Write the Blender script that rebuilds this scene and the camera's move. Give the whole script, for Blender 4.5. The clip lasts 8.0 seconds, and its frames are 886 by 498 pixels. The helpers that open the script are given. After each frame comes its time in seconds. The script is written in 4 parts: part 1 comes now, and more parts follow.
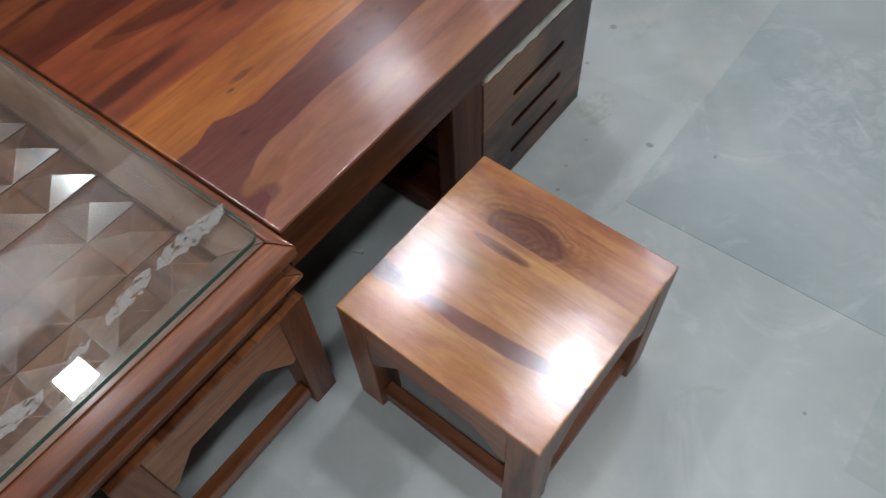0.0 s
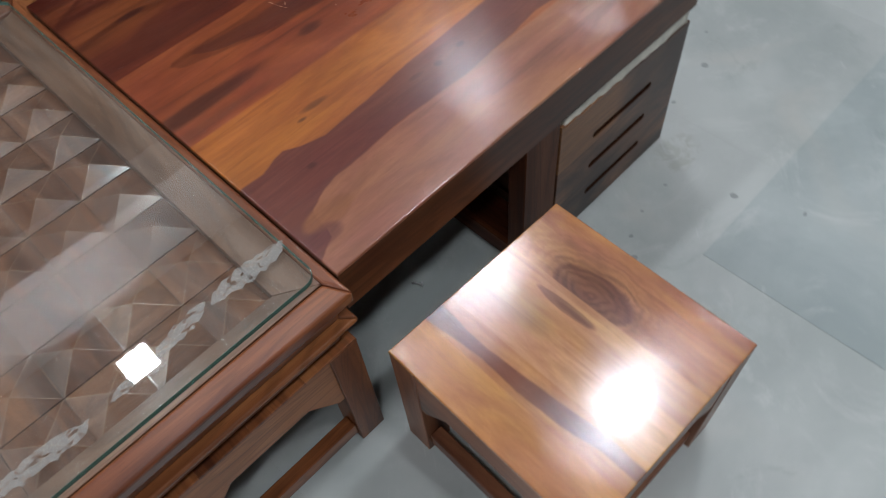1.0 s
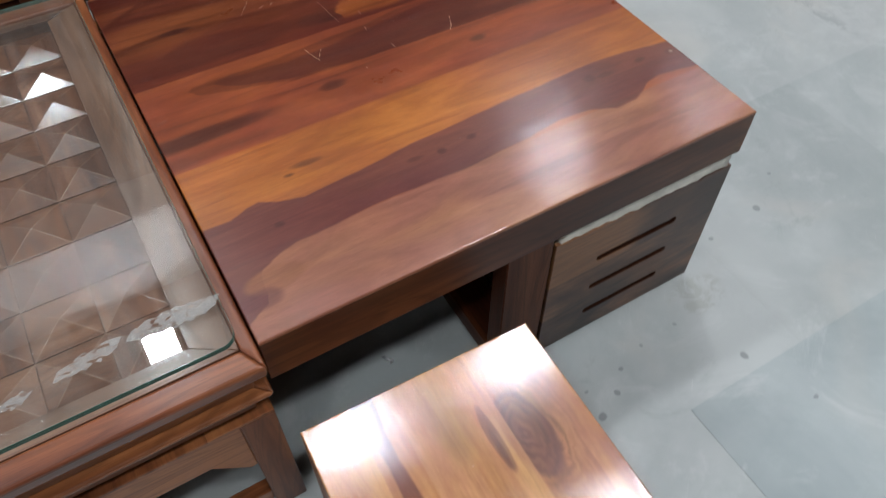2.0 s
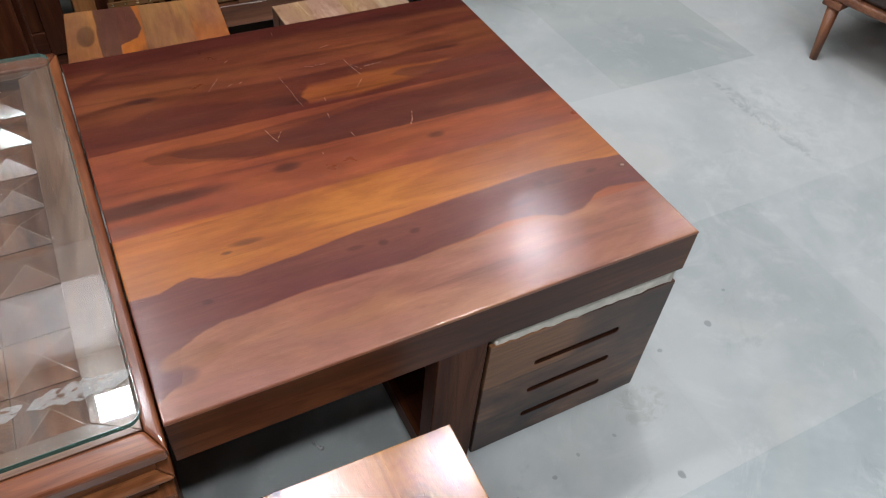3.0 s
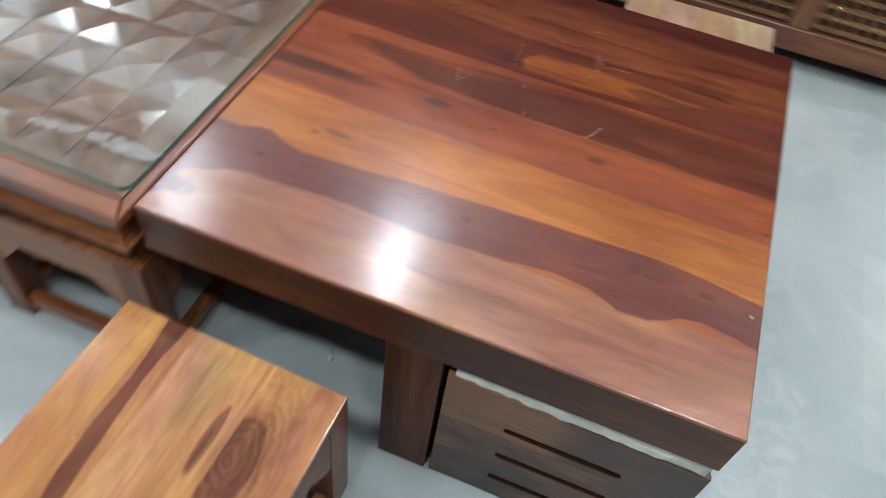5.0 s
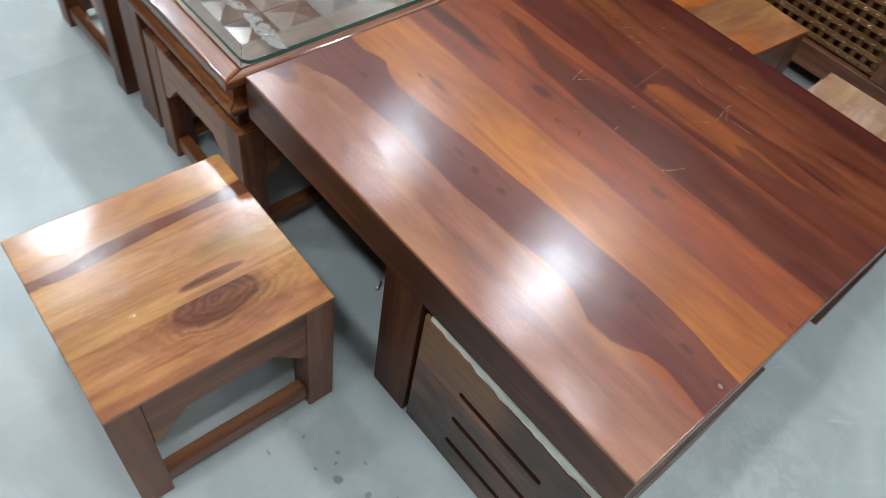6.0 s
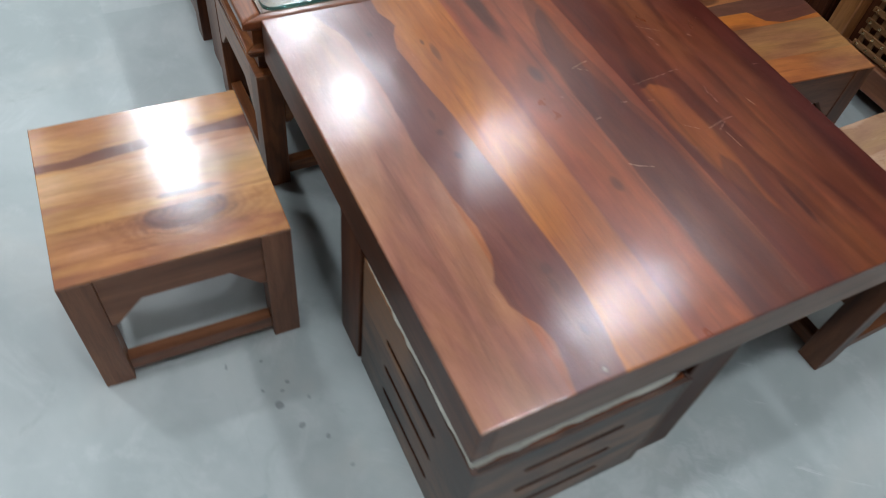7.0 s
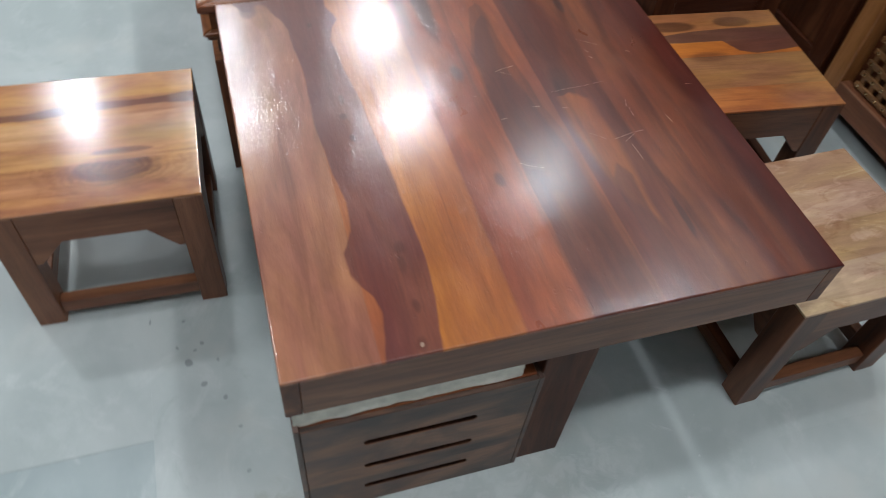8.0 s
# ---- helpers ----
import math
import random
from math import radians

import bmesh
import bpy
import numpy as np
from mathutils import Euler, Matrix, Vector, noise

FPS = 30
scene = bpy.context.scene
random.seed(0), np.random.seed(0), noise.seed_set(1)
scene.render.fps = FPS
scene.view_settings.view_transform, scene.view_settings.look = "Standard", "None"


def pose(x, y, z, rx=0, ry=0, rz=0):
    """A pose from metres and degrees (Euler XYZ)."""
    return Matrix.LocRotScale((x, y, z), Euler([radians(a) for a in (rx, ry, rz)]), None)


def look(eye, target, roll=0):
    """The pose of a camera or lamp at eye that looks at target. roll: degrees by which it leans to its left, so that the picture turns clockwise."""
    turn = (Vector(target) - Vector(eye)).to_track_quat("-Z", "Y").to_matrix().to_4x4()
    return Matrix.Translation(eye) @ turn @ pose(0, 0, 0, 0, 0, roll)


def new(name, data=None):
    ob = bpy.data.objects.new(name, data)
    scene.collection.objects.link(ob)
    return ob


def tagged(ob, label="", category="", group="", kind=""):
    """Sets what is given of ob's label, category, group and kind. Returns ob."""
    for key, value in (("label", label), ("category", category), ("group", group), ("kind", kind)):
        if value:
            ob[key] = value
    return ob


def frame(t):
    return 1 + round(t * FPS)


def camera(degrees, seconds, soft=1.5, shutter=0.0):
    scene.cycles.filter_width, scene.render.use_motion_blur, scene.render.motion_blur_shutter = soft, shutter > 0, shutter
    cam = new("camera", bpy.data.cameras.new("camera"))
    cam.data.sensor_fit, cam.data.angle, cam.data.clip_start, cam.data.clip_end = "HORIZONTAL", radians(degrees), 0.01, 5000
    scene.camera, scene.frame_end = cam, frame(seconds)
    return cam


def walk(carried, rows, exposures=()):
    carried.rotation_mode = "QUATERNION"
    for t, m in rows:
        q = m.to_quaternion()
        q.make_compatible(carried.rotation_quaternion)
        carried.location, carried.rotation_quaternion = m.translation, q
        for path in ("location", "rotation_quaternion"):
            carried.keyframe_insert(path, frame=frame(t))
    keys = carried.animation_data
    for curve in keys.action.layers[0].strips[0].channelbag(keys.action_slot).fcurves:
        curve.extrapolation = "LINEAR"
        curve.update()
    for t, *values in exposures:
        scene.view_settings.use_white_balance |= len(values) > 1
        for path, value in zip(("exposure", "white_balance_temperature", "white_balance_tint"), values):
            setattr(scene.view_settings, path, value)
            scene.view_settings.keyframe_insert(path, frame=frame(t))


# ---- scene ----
cam = camera(62.2, 8.0, soft=0.9, shutter=0.5)
PATH = [
    (0, (-0.314, -0.569, 1.309), (0.531, 0.155, -0.353), -4.0),
    (0.2, (-0.309, -0.556, 1.305), (0.505, 0.194, -0.361), -5.4),
    (0.5, (-0.299, -0.536, 1.308), (0.506, 0.251, -0.346), -6.6),
    (0.7, (-0.287, -0.516, 1.31), (0.49, 0.297, -0.344), -7.1),
    (1, (-0.246, -0.515, 1.309), (0.489, 0.345, -0.34), -6.5),
    (1.2, (-0.191, -0.529, 1.305), (0.497, 0.366, -0.346), -5.0),
    (2.3, (-0.015, -0.555, 1.309), (0.621, 0.555, -0.228), 1.2),
    (2.5, (0.003, -0.559, 1.311), (0.666, 0.568, -0.203), 2.6),
    (2.7, (0.027, -0.557, 1.322), (0.738, 0.591, -0.154), 4.9),
    (3, (0.041, -0.573, 1.325), (0.767, 0.62, -0.107), 5.8),
    (3.2, (0.051, -0.581, 1.324), (0.769, 0.633, -0.094), 6.5),
    (3.5, (0.074, -0.593, 1.324), (0.788, 0.63, -0.088), 10.6),
    (3.8, (0.115, -0.586, 1.319), (0.773, 0.639, -0.118), 10.5),
    (4, (0.172, -0.576, 1.316), (0.709, 0.678, -0.146), 9.5),
    (4.2, (0.254, -0.55, 1.306), (0.739, 0.685, -0.19), 12.7),
    (4.5, (0.392, -0.527, 1.301), (0.703, 0.709, -0.24), 12.9),
    (4.8, (0.493, -0.519, 1.298), (0.486, 0.749, -0.248), 11.3),
    (5, (0.608, -0.543, 1.298), (0.291, 0.697, -0.238), 9.0),
    (5.2, (0.707, -0.567, 1.317), (0.232, 0.635, -0.21), 9.7),
    (6.3, (0.97, -0.428, 1.321), (0.073, 0.43, -0.247), 11.0),
    (6.5, (1.002, -0.394, 1.324), (0.053, 0.411, -0.242), 10.3),
    (6.8, (1.098, -0.328, 1.324), (0.082, 0.401, -0.236), 9.6),
    (7, (1.182, -0.288, 1.333), (0.15, 0.392, -0.239), 9.5),
    (7.2, (1.266, -0.242, 1.334), (0.191, 0.408, -0.222), 9.4),
    (7.5, (1.332, -0.164, 1.349), (0.218, 0.435, -0.2), 8.5),
    (7.7, (1.367, -0.102, 1.347), (0.205, 0.487, -0.17), 7.6),
    (8, (1.399, 0.01, 1.347), (0.212, 0.48, -0.192), 6.8),
]
DIMMING = [(0.0, -0.36, 6500, 10), (1.2, -0.3, 6500, 10), (2.4, 0.05, 6550, 12), (3.2, 0.13, 6620, 13), (4.0, 0.12, 6600, 12), (4.5, 0.04, 6550, 6),
           (5.0, 0.28, 6200, 4), (5.4, 0.26, 6150, 4), (6.4, 0.06, 6250, 4), (7.0, -0.1, 6230, 6), (8.0, -0.1, 6350, 6)]  # stops, kelvin, tint
walk(cam, [(t, look(eye, target, roll)) for t, eye, target, roll in PATH], exposures=DIMMING)

# ---- light: square LED downlights in a white ceiling, some of them added unseen ----
world = bpy.data.worlds.new("world")
scene.world = world
world.use_nodes = True
world.node_tree.nodes["Background"].inputs[0].default_value = (0.75, 0.82, 0.9, 1)
world.node_tree.nodes["Background"].inputs[1].default_value = 0.15
CEILING = 3.02
LAMP_WATTS = 15.0
LAMP_SPREAD = 178.0
# unseen fill lamps added: (3.4, -0.05), (2.4, -0.1), southern ones east of x = -3
LAMPS = [(-0.31, 1.92, 1.0), (2.3, 2.0, 0.6), (3.5, 1.9, 0.3), (3.4, -0.05, 0.35), (-1.66, 1.87, 0.7), (-2.45, 1.12, 1.6), (-3.5, 1.14, 1.9), (1.3, 0.0, 1.0), (1.39, 1.06, 1.0), (0.36, 1.09, 0.9),
         (-2.68, -0.04, 1.35), (-3.52, -0.08, 1.4), (-3.5, -1.14, 1.4), (-0.9, -2.3, 0.12), (-2.5, -2.2, 0.3), (0.4, -3.0, 0.1),
         (1.3, -1.1, 0.8), (2.4, -0.1, 0.35), (0.3, -1.1, 1.05), (-0.9, -1.15, 1.05)]  # x, y, share of the usual wattage


# ---- helpers for meshes ----
def obj(name, bm, material, parent=None, label="", smooth=False):
    me = bpy.data.meshes.new(name)
    bmesh.ops.recalc_face_normals(bm, faces=bm.faces)
    bm.to_mesh(me)
    bm.free()
    if material:
        me.materials.append(material)
    if smooth:
        for p in me.polygons:
            p.use_smooth = True
    ob = new(name, me)
    if parent:
        ob.parent = parent
    if label:
        tagged(ob, label)
    return ob


def part(name, bm, material, parent, label="", smooth=False):
    return obj(name, bm, material, parent, label, smooth)


def thing(name, m, label, category, group="", kind=""):
    ob = new(name)
    ob.empty_display_size = 0.1
    ob.matrix_world = m
    return tagged(ob, label, category, group, kind)


def block(x0, x1, y0, y1, z0, z1, bevel=0.0015, seg=1, bm=None):
    """A box with softened edges; added to bm when one is given."""
    b = bmesh.new()
    bmesh.ops.create_cube(b, size=1, matrix=Matrix.LocRotScale(((x0 + x1) / 2, (y0 + y1) / 2, (z0 + z1) / 2), None, (x1 - x0, y1 - y0, z1 - z0)))
    if bevel:
        bmesh.ops.bevel(b, geom=b.edges[:], offset=bevel, segments=seg, profile=0.5, affect="EDGES")
    if bm is None:
        return b
    me = bpy.data.meshes.new("tmp")
    b.to_mesh(me)
    b.free()
    bm.from_mesh(me)
    bpy.data.meshes.remove(me)
    return bm


def plank_mesh(x0, x1, y0, y1, z0, z1, soft, sides):
    """A board that butts against its neighbours; only the edges on the named free sides (x-, x+, y-, y+) are eased."""
    b = block(x0, x1, y0, y1, z0, z1, 0)
    pick = set()
    for e in b.edges:
        p, q = e.verts[0].co, e.verts[1].co
        for k, (i, v) in {"x-": (0, x0), "x+": (0, x1), "y-": (1, y0), "y+": (1, y1)}.items():
            if k in sides and abs(p[i] - v) < 1e-5 and abs(q[i] - v) < 1e-5 and p.z > z1 - 1e-5 and q.z > z1 - 1e-5:
                pick.add(e)
    bmesh.ops.bevel(b, geom=list(pick), offset=soft, segments=3, profile=0.5, affect="EDGES")
    return b


def plate(outline, thick, m, holes=(), bevel=0.0015, seg=1):
    """A flat board cut to an outline in its own xy plane, with holes right through, laid by the matrix m."""
    b = bmesh.new()
    edges = []
    for loop in (outline, *holes):
        vs = [b.verts.new((x, y, 0)) for x, y in loop]
        edges += [b.edges.new((vs[i], vs[(i + 1) % len(vs)])) for i in range(len(vs))]
    bmesh.ops.triangle_fill(b, use_beauty=True, use_dissolve=False, edges=edges)
    bmesh.ops.dissolve_limit(b, angle_limit=0.01, verts=b.verts[:], edges=b.edges[:])
    ext = bmesh.ops.extrude_face_region(b, geom=b.faces[:])
    bmesh.ops.translate(b, verts=[v for v in ext["geom"] if isinstance(v, bmesh.types.BMVert)], vec=(0, 0, thick))
    bmesh.ops.recalc_face_normals(b, faces=b.faces[:])
    if bevel:
        sharp = [e for e in b.edges if len(e.link_faces) == 2 and e.calc_face_angle() > 0.6]
        bmesh.ops.bevel(b, geom=sharp, offset=bevel, segments=seg, profile=0.5, affect="EDGES")
    b.transform(m)
    return b


def rounded(x0, x1, y0, y1, r, n=5):
    """The outline of a rectangle with round corners."""
    out = []
    for cx, cy, a in ((x1 - r, y1 - r, 0), (x0 + r, y1 - r, 90), (x0 + r, y0 + r, 180), (x1 - r, y0 + r, 270)):
        for i in range(n + 1):
            w = radians(a + 90 * i / n)
            out.append((cx + r * math.cos(w), cy + r * math.sin(w)))
    return out


UP = Matrix(((1, 0, 0, 0), (0, 0, -1, 0), (0, 1, 0, 0), (0, 0, 0, 1)))  # a board's xy plane stood upright, facing -y


# ---- materials ----
class Nodes:
    """Short calls for building a node material."""

    def __init__(self, name):
        self.mat = bpy.data.materials.new(name)
        self.mat.use_nodes = True
        self.t = self.mat.node_tree
        self.b = self.t.nodes["Principled BSDF"]

    def put(self, socket, value):
        if isinstance(value, bpy.types.NodeSocket):
            self.t.links.new(value, socket)
        elif value is not None:
            socket.default_value = value

    def node(self, kind, ins=(), operation=None, use_clamp=False, interpolation_type=None, feature=None):
        n = self.t.nodes.new(kind)
        if operation:
            n.operation = operation
        if use_clamp:
            n.use_clamp = True
        if interpolation_type:
            n.interpolation_type = interpolation_type
        if feature:
            n.feature = feature
        for k, v in (ins.items() if isinstance(ins, dict) else enumerate(ins)):
            self.put(n.inputs[k], v)
        return n

    def math(self, op, a, b=None, c=None, clamp=False):
        return self.node("ShaderNodeMath", [v for v in (a, b, c) if v is not None], operation=op, use_clamp=clamp).outputs[0]

    def vec(self, op, a, b):
        return self.node("ShaderNodeVectorMath", (a, b), operation=op).outputs[0]

    def mix(self, fac, a, b, blend="MIX"):
        n = self.t.nodes.new("ShaderNodeMix")
        n.data_type, n.blend_type = "RGBA", blend
        self.put(n.inputs[0], fac)
        self.put(n.inputs[6], (*a, 1) if isinstance(a, tuple) and len(a) == 3 else a)
        self.put(n.inputs[7], (*b, 1) if isinstance(b, tuple) and len(b) == 3 else b)
        return n.outputs[2]

    def ramp(self, fac, stops, mode="LINEAR"):
        n = self.t.nodes.new("ShaderNodeValToRGB")
        r = n.color_ramp
        r.interpolation = mode
        while len(r.elements) < len(stops):
            r.elements.new(0.5)
        for e, (p, c) in zip(r.elements, stops):
            e.position = p
            e.color = (*c, 1) if isinstance(c, tuple) else (c, c, c, 1)
        self.put(n.inputs[0], fac)
        return n.outputs[0]

    def step(self, v, lo, hi):
        n = self.node("ShaderNodeMapRange", {"Value": v, "From Min": lo, "From Max": hi}, interpolation_type="SMOOTHSTEP")
        return n.outputs[0]

    def noise(self, vec, scale, detail=4.0, rough=0.55, distort=0.0):
        n = self.node("ShaderNodeTexNoise", {"Vector": vec, "Scale": scale, "Detail": detail, "Roughness": rough, "Distortion": distort})
        return n.outputs[0]

    def coords(self, scale=(1, 1, 1), shuffle=0.0):
        """Object coordinates, shifted by a random amount from piece to piece when shuffle is set."""
        c = self.node("ShaderNodeTexCoord").outputs["Object"]
        if shuffle:
            r = self.node("ShaderNodeObjectInfo").outputs["Random"]
            s = self.node("ShaderNodeCombineXYZ", (self.math("MULTIPLY", r, shuffle), self.math("MULTIPLY", r, shuffle * 1.7), self.math("MULTIPLY", r, shuffle * 0.6))).outputs[0]
            c = self.vec("ADD", c, s)
        return self.vec("MULTIPLY", c, scale)

    def bump(self, height, strength, distance=0.001):
        relief = self.node("ShaderNodeBump", {"Height": height, "Strength": strength, "Distance": distance}).outputs[0]
        self.put(self.b.inputs["Normal"], relief)
        self.put(self.b.inputs["Coat Normal"], relief)

    def finish(self, color=None, rough=None, **ins):
        self.put(self.b.inputs["Base Color"], color if not isinstance(color, tuple) else (*color, 1))
        self.put(self.b.inputs["Roughness"], rough)
        for k, v in ins.items():
            self.put(self.b.inputs[k.replace("_", " ")], v)
        return self.mat


def along(axis, a, b):
    """A scale for grain that runs along x, y or z: a along it, b across."""
    return tuple(a if i == "xyz".index(axis) else b for i in range(3))


def wood(name, axis, dark, mid, light, rough=0.28, coat=0.35, shuffle=9.0, streak=1.0, shine=0.4, coat_rough=0.12, relief=0.25, ripple=0.3, figure=0.3):
    """Lacquered sheesham: long streaks of heartwood, fine pores along the grain, dull patches in the polish."""
    n = Nodes(name)
    broad = n.noise(n.coords(along(axis, 1.3, 14), shuffle), 1.0, 3, 0.55, 0.6)
    fine = n.noise(n.coords(along(axis, 6, 90), shuffle), 1.0, 4, 0.6, 0.2)
    pores = n.noise(n.coords(along(axis, 30, 700), shuffle), 1.0, 2, 0.6)
    v = n.math("ADD", n.math("MULTIPLY", broad, 0.75), n.math("MULTIPLY", fine, 0.25))
    c = n.ramp(v, [(0.5 - 0.16 * streak, dark), (0.47, mid), (0.5 + 0.14 * streak, light)])
    swirl = n.noise(n.coords(along(axis, 1.1, 10), shuffle), 1.0, 2, 0.5, 0.5)
    rings = n.math("MULTIPLY_ADD", n.math("SINE", n.math("MULTIPLY", swirl, 95.0)), 0.5, 0.5)
    c = n.mix(n.math("MULTIPLY", n.step(rings, 0.55, 1.0), figure), c, tuple(0.6 * (x + y) / 2 for x, y in zip(dark, mid)))
    c = n.mix(n.math("MULTIPLY", n.step(pores, 0.56, 0.72), 0.35), c, tuple(0.35 * x for x in dark))
    patch = n.noise(n.coords((7, 7, 7), shuffle), 1.0, 4, 0.6)
    n.bump(n.math("MULTIPLY_ADD", fine, ripple, n.noise(n.coords((9, 9, 9), shuffle), 1.0, 2, 0.5)), relief, 0.0012)
    return n.finish(c, n.math("ADD", rough - 0.08, n.math("MULTIPLY", patch, 0.16)), Coat_Weight=coat, Coat_Roughness=coat_rough, Specular_IOR_Level=shine if coat > 0.07 else 0.14)


class Face(Nodes):
    """A wood face whose figure is drawn in its own plane: u along the grain, v across, in metres from the thing's corner."""

    def plane(self, u_axis, origin):
        o = self.node("ShaderNodeTexCoord").outputs["Object"]
        s = self.node("ShaderNodeSeparateXYZ", (o,))
        iu, iv = (0, 1) if u_axis == "x" else (1, 0)
        self.u0 = self.math("MULTIPLY_ADD", s.outputs[iu], 1.0, float(origin[iu]))
        self.v0 = self.math("MULTIPLY_ADD", s.outputs[iv], 1.0, float(origin[iv]))
        p = self.node("ShaderNodeCombineXYZ", (self.u0, self.v0, 0.0)).outputs[0]
        self.p = p
        wob = self.noise(self.vec("MULTIPLY", p, (9, 24, 1)), 1.0, 3, 0.5)
        self.v = self.math("ADD", self.v0, self.math("MULTIPLY_ADD", wob, 0.011, -0.0055))
        wob2 = self.noise(self.vec("MULTIPLY", p, (24, 24, 1)), 1.0, 2, 0.5)
        self.u = self.math("ADD", self.u0, self.math("MULTIPLY_ADD", wob2, 0.016, -0.008))
        return self

    def line(self, pts, span):
        """The height v of a drawn line at each u."""
        un = self.math("DIVIDE", self.u, span)
        r = self.ramp(un, [(min(max(u / span, 0), 1), v / span) for u, v in pts])
        return self.math("MULTIPLY", r, span)

    def between(self, low, high, span, soft=0.004, lo_soft=None):
        a = self.step(self.math("SUBTRACT", self.v, self.line(low, span)), 0.0, lo_soft or soft)
        b = self.step(self.math("SUBTRACT", self.line(high, span), self.v), 0.0, soft)
        return self.math("MULTIPLY", a, b)

    def blob(self, u, v, ru, rv, soft=0.5):
        """An oval mark with a ragged rim."""
        du = self.math("DIVIDE", self.math("SUBTRACT", self.u, u), ru)
        dv = self.math("DIVIDE", self.math("SUBTRACT", self.v, v), rv)
        d = self.math("ADD", self.math("MULTIPLY", du, du), self.math("MULTIPLY", dv, dv))
        return self.math("SUBTRACT", 1.0, self.step(d, 1.0 - soft, 1.0 + soft))

    def scratch(self, u0, v0, u1, v1, w):
        """A fine broken line from one point to another."""
        k = math.hypot(u1 - u0, v1 - v0)
        ex, ey = (u1 - u0) / k, (v1 - v0) / k
        a = self.math("SUBTRACT", self.math("ADD", self.u0, self.math("MULTIPLY", self.math("SUBTRACT", self.u, self.u0), 0.7)), u0)
        b = self.math("SUBTRACT", self.math("ADD", self.v0, self.math("MULTIPLY", self.math("SUBTRACT", self.v, self.v0), 0.6)), v0)
        s = self.math("ADD", self.math("MULTIPLY", a, ex), self.math("MULTIPLY", b, ey))
        d = self.math("ABSOLUTE", self.math("SUBTRACT", self.math("MULTIPLY", b, ex), self.math("MULTIPLY", a, ey)))
        on = self.math("MULTIPLY", self.math("GREATER_THAN", s, 0.0), self.math("LESS_THAN", s, k))
        broken = self.step(self.noise(self.vec("MULTIPLY", self.p, (160, 160, 1)), 1.0, 2), 0.38, 0.55)
        return self.math("MULTIPLY", self.math("MULTIPLY", on, broken), self.math("SUBTRACT", 1.0, self.step(d, w * 0.5, w * 1.5)))

    def rings(self, u, v, ru, rv, count):
        du = self.math("DIVIDE", self.math("SUBTRACT", self.u, u), ru)
        dv = self.math("DIVIDE", self.math("SUBTRACT", self.v, v), rv)
        d = self.math("SQRT", self.math("ADD", self.math("MULTIPLY", du, du), self.math("MULTIPLY", dv, dv)))
        d = self.math("MULTIPLY_ADD", self.noise(self.vec("MULTIPLY", self.p, (16, 30, 1)), 1.0, 3, 0.6, 0.8), 0.5, self.math("SUBTRACT", d, 0.25))
        w = self.math("MULTIPLY_ADD", self.math("SINE", self.math("MULTIPLY", d, count)), 0.5, 0.5)
        return self.math("MULTIPLY", w, self.math("SUBTRACT", 1.0, self.step(d, 0.7, 1.15)))

    def grain(self):
        g = self.noise(self.vec("MULTIPLY", self.p, (5, 95, 1)), 1.0, 5, 0.62, 0.5)
        h = self.noise(self.vec("MULTIPLY", self.p, (3.4, 13, 1)), 1.0, 5, 0.58, 1.6)
        pores = self.noise(self.vec("MULTIPLY", self.p, (38, 800, 1)), 1.0, 2, 0.6)
        return g, h, pores

    def lacquer(self, c, rough, coat, bump=0.3, amount=0.7, shine=0.5, coat_rough=0.1):
        """Grain, growth lines, pores and an uneven hand-rubbed polish over the colour c."""
        g, h, pores = self.grain()
        c = self.mix(0.10 * amount, c, self.mix(self.step(g, 0.3, 0.72), (0.4, 0.32, 0.28), (1.35, 1.4, 1.35)), "MULTIPLY")
        c = self.mix(0.38 * amount, c, self.mix(self.step(h, 0.3, 0.7), (0.5, 0.42, 0.36), (1.25, 1.3, 1.3)), "MULTIPLY")
        hue = self.noise(self.vec("MULTIPLY", self.p, (3.5, 11, 1)), 1.0, 3, 0.55, 0.5)
        c = self.mix(0.7 * amount, c, self.mix(self.step(hue, 0.32, 0.68), (0.82, 0.7, 0.8), (1.2, 1.28, 0.94)), "MULTIPLY")
        cloud = self.noise(self.vec("MULTIPLY", self.p, (6, 24, 1)), 1.0, 4, 0.55, 0.6)
        c = self.mix(0.34 * amount, c, self.mix(self.step(cloud, 0.3, 0.7), (0.62, 0.56, 0.53), (1.28, 1.28, 1.23)), "MULTIPLY")
        # growth rings: thin lines that run the length of the board and fade in and out
        sway = self.noise(self.vec("MULTIPLY", self.p, (1.5, 7, 1)), 1.0, 2, 0.5, 0.3)
        ring = self.math("SINE", self.math("MULTIPLY_ADD", self.v0, 380.0, self.math("MULTIPLY", sway, 40.0)))
        faint = self.step(self.noise(self.vec("MULTIPLY", self.p, (2.2, 13, 1)), 1.0, 3, 0.6), 0.48, 0.68)
        c = self.mix(self.math("MULTIPLY", self.math("MULTIPLY", self.step(ring, 0.2, 0.95), faint), 0.22 * amount), c, self.mix(1.0, c, (0.45, 0.37, 0.34), "MULTIPLY"))
        vein = self.noise(self.vec("MULTIPLY", self.p, (2.4, 46, 1)), 1.0, 4, 0.55, 0.9)
        c = self.mix(self.math("MULTIPLY", self.step(vein, 0.55, 0.72), 0.42 * amount), c, self.mix(1.0, c, (0.42, 0.34, 0.32), "MULTIPLY"))
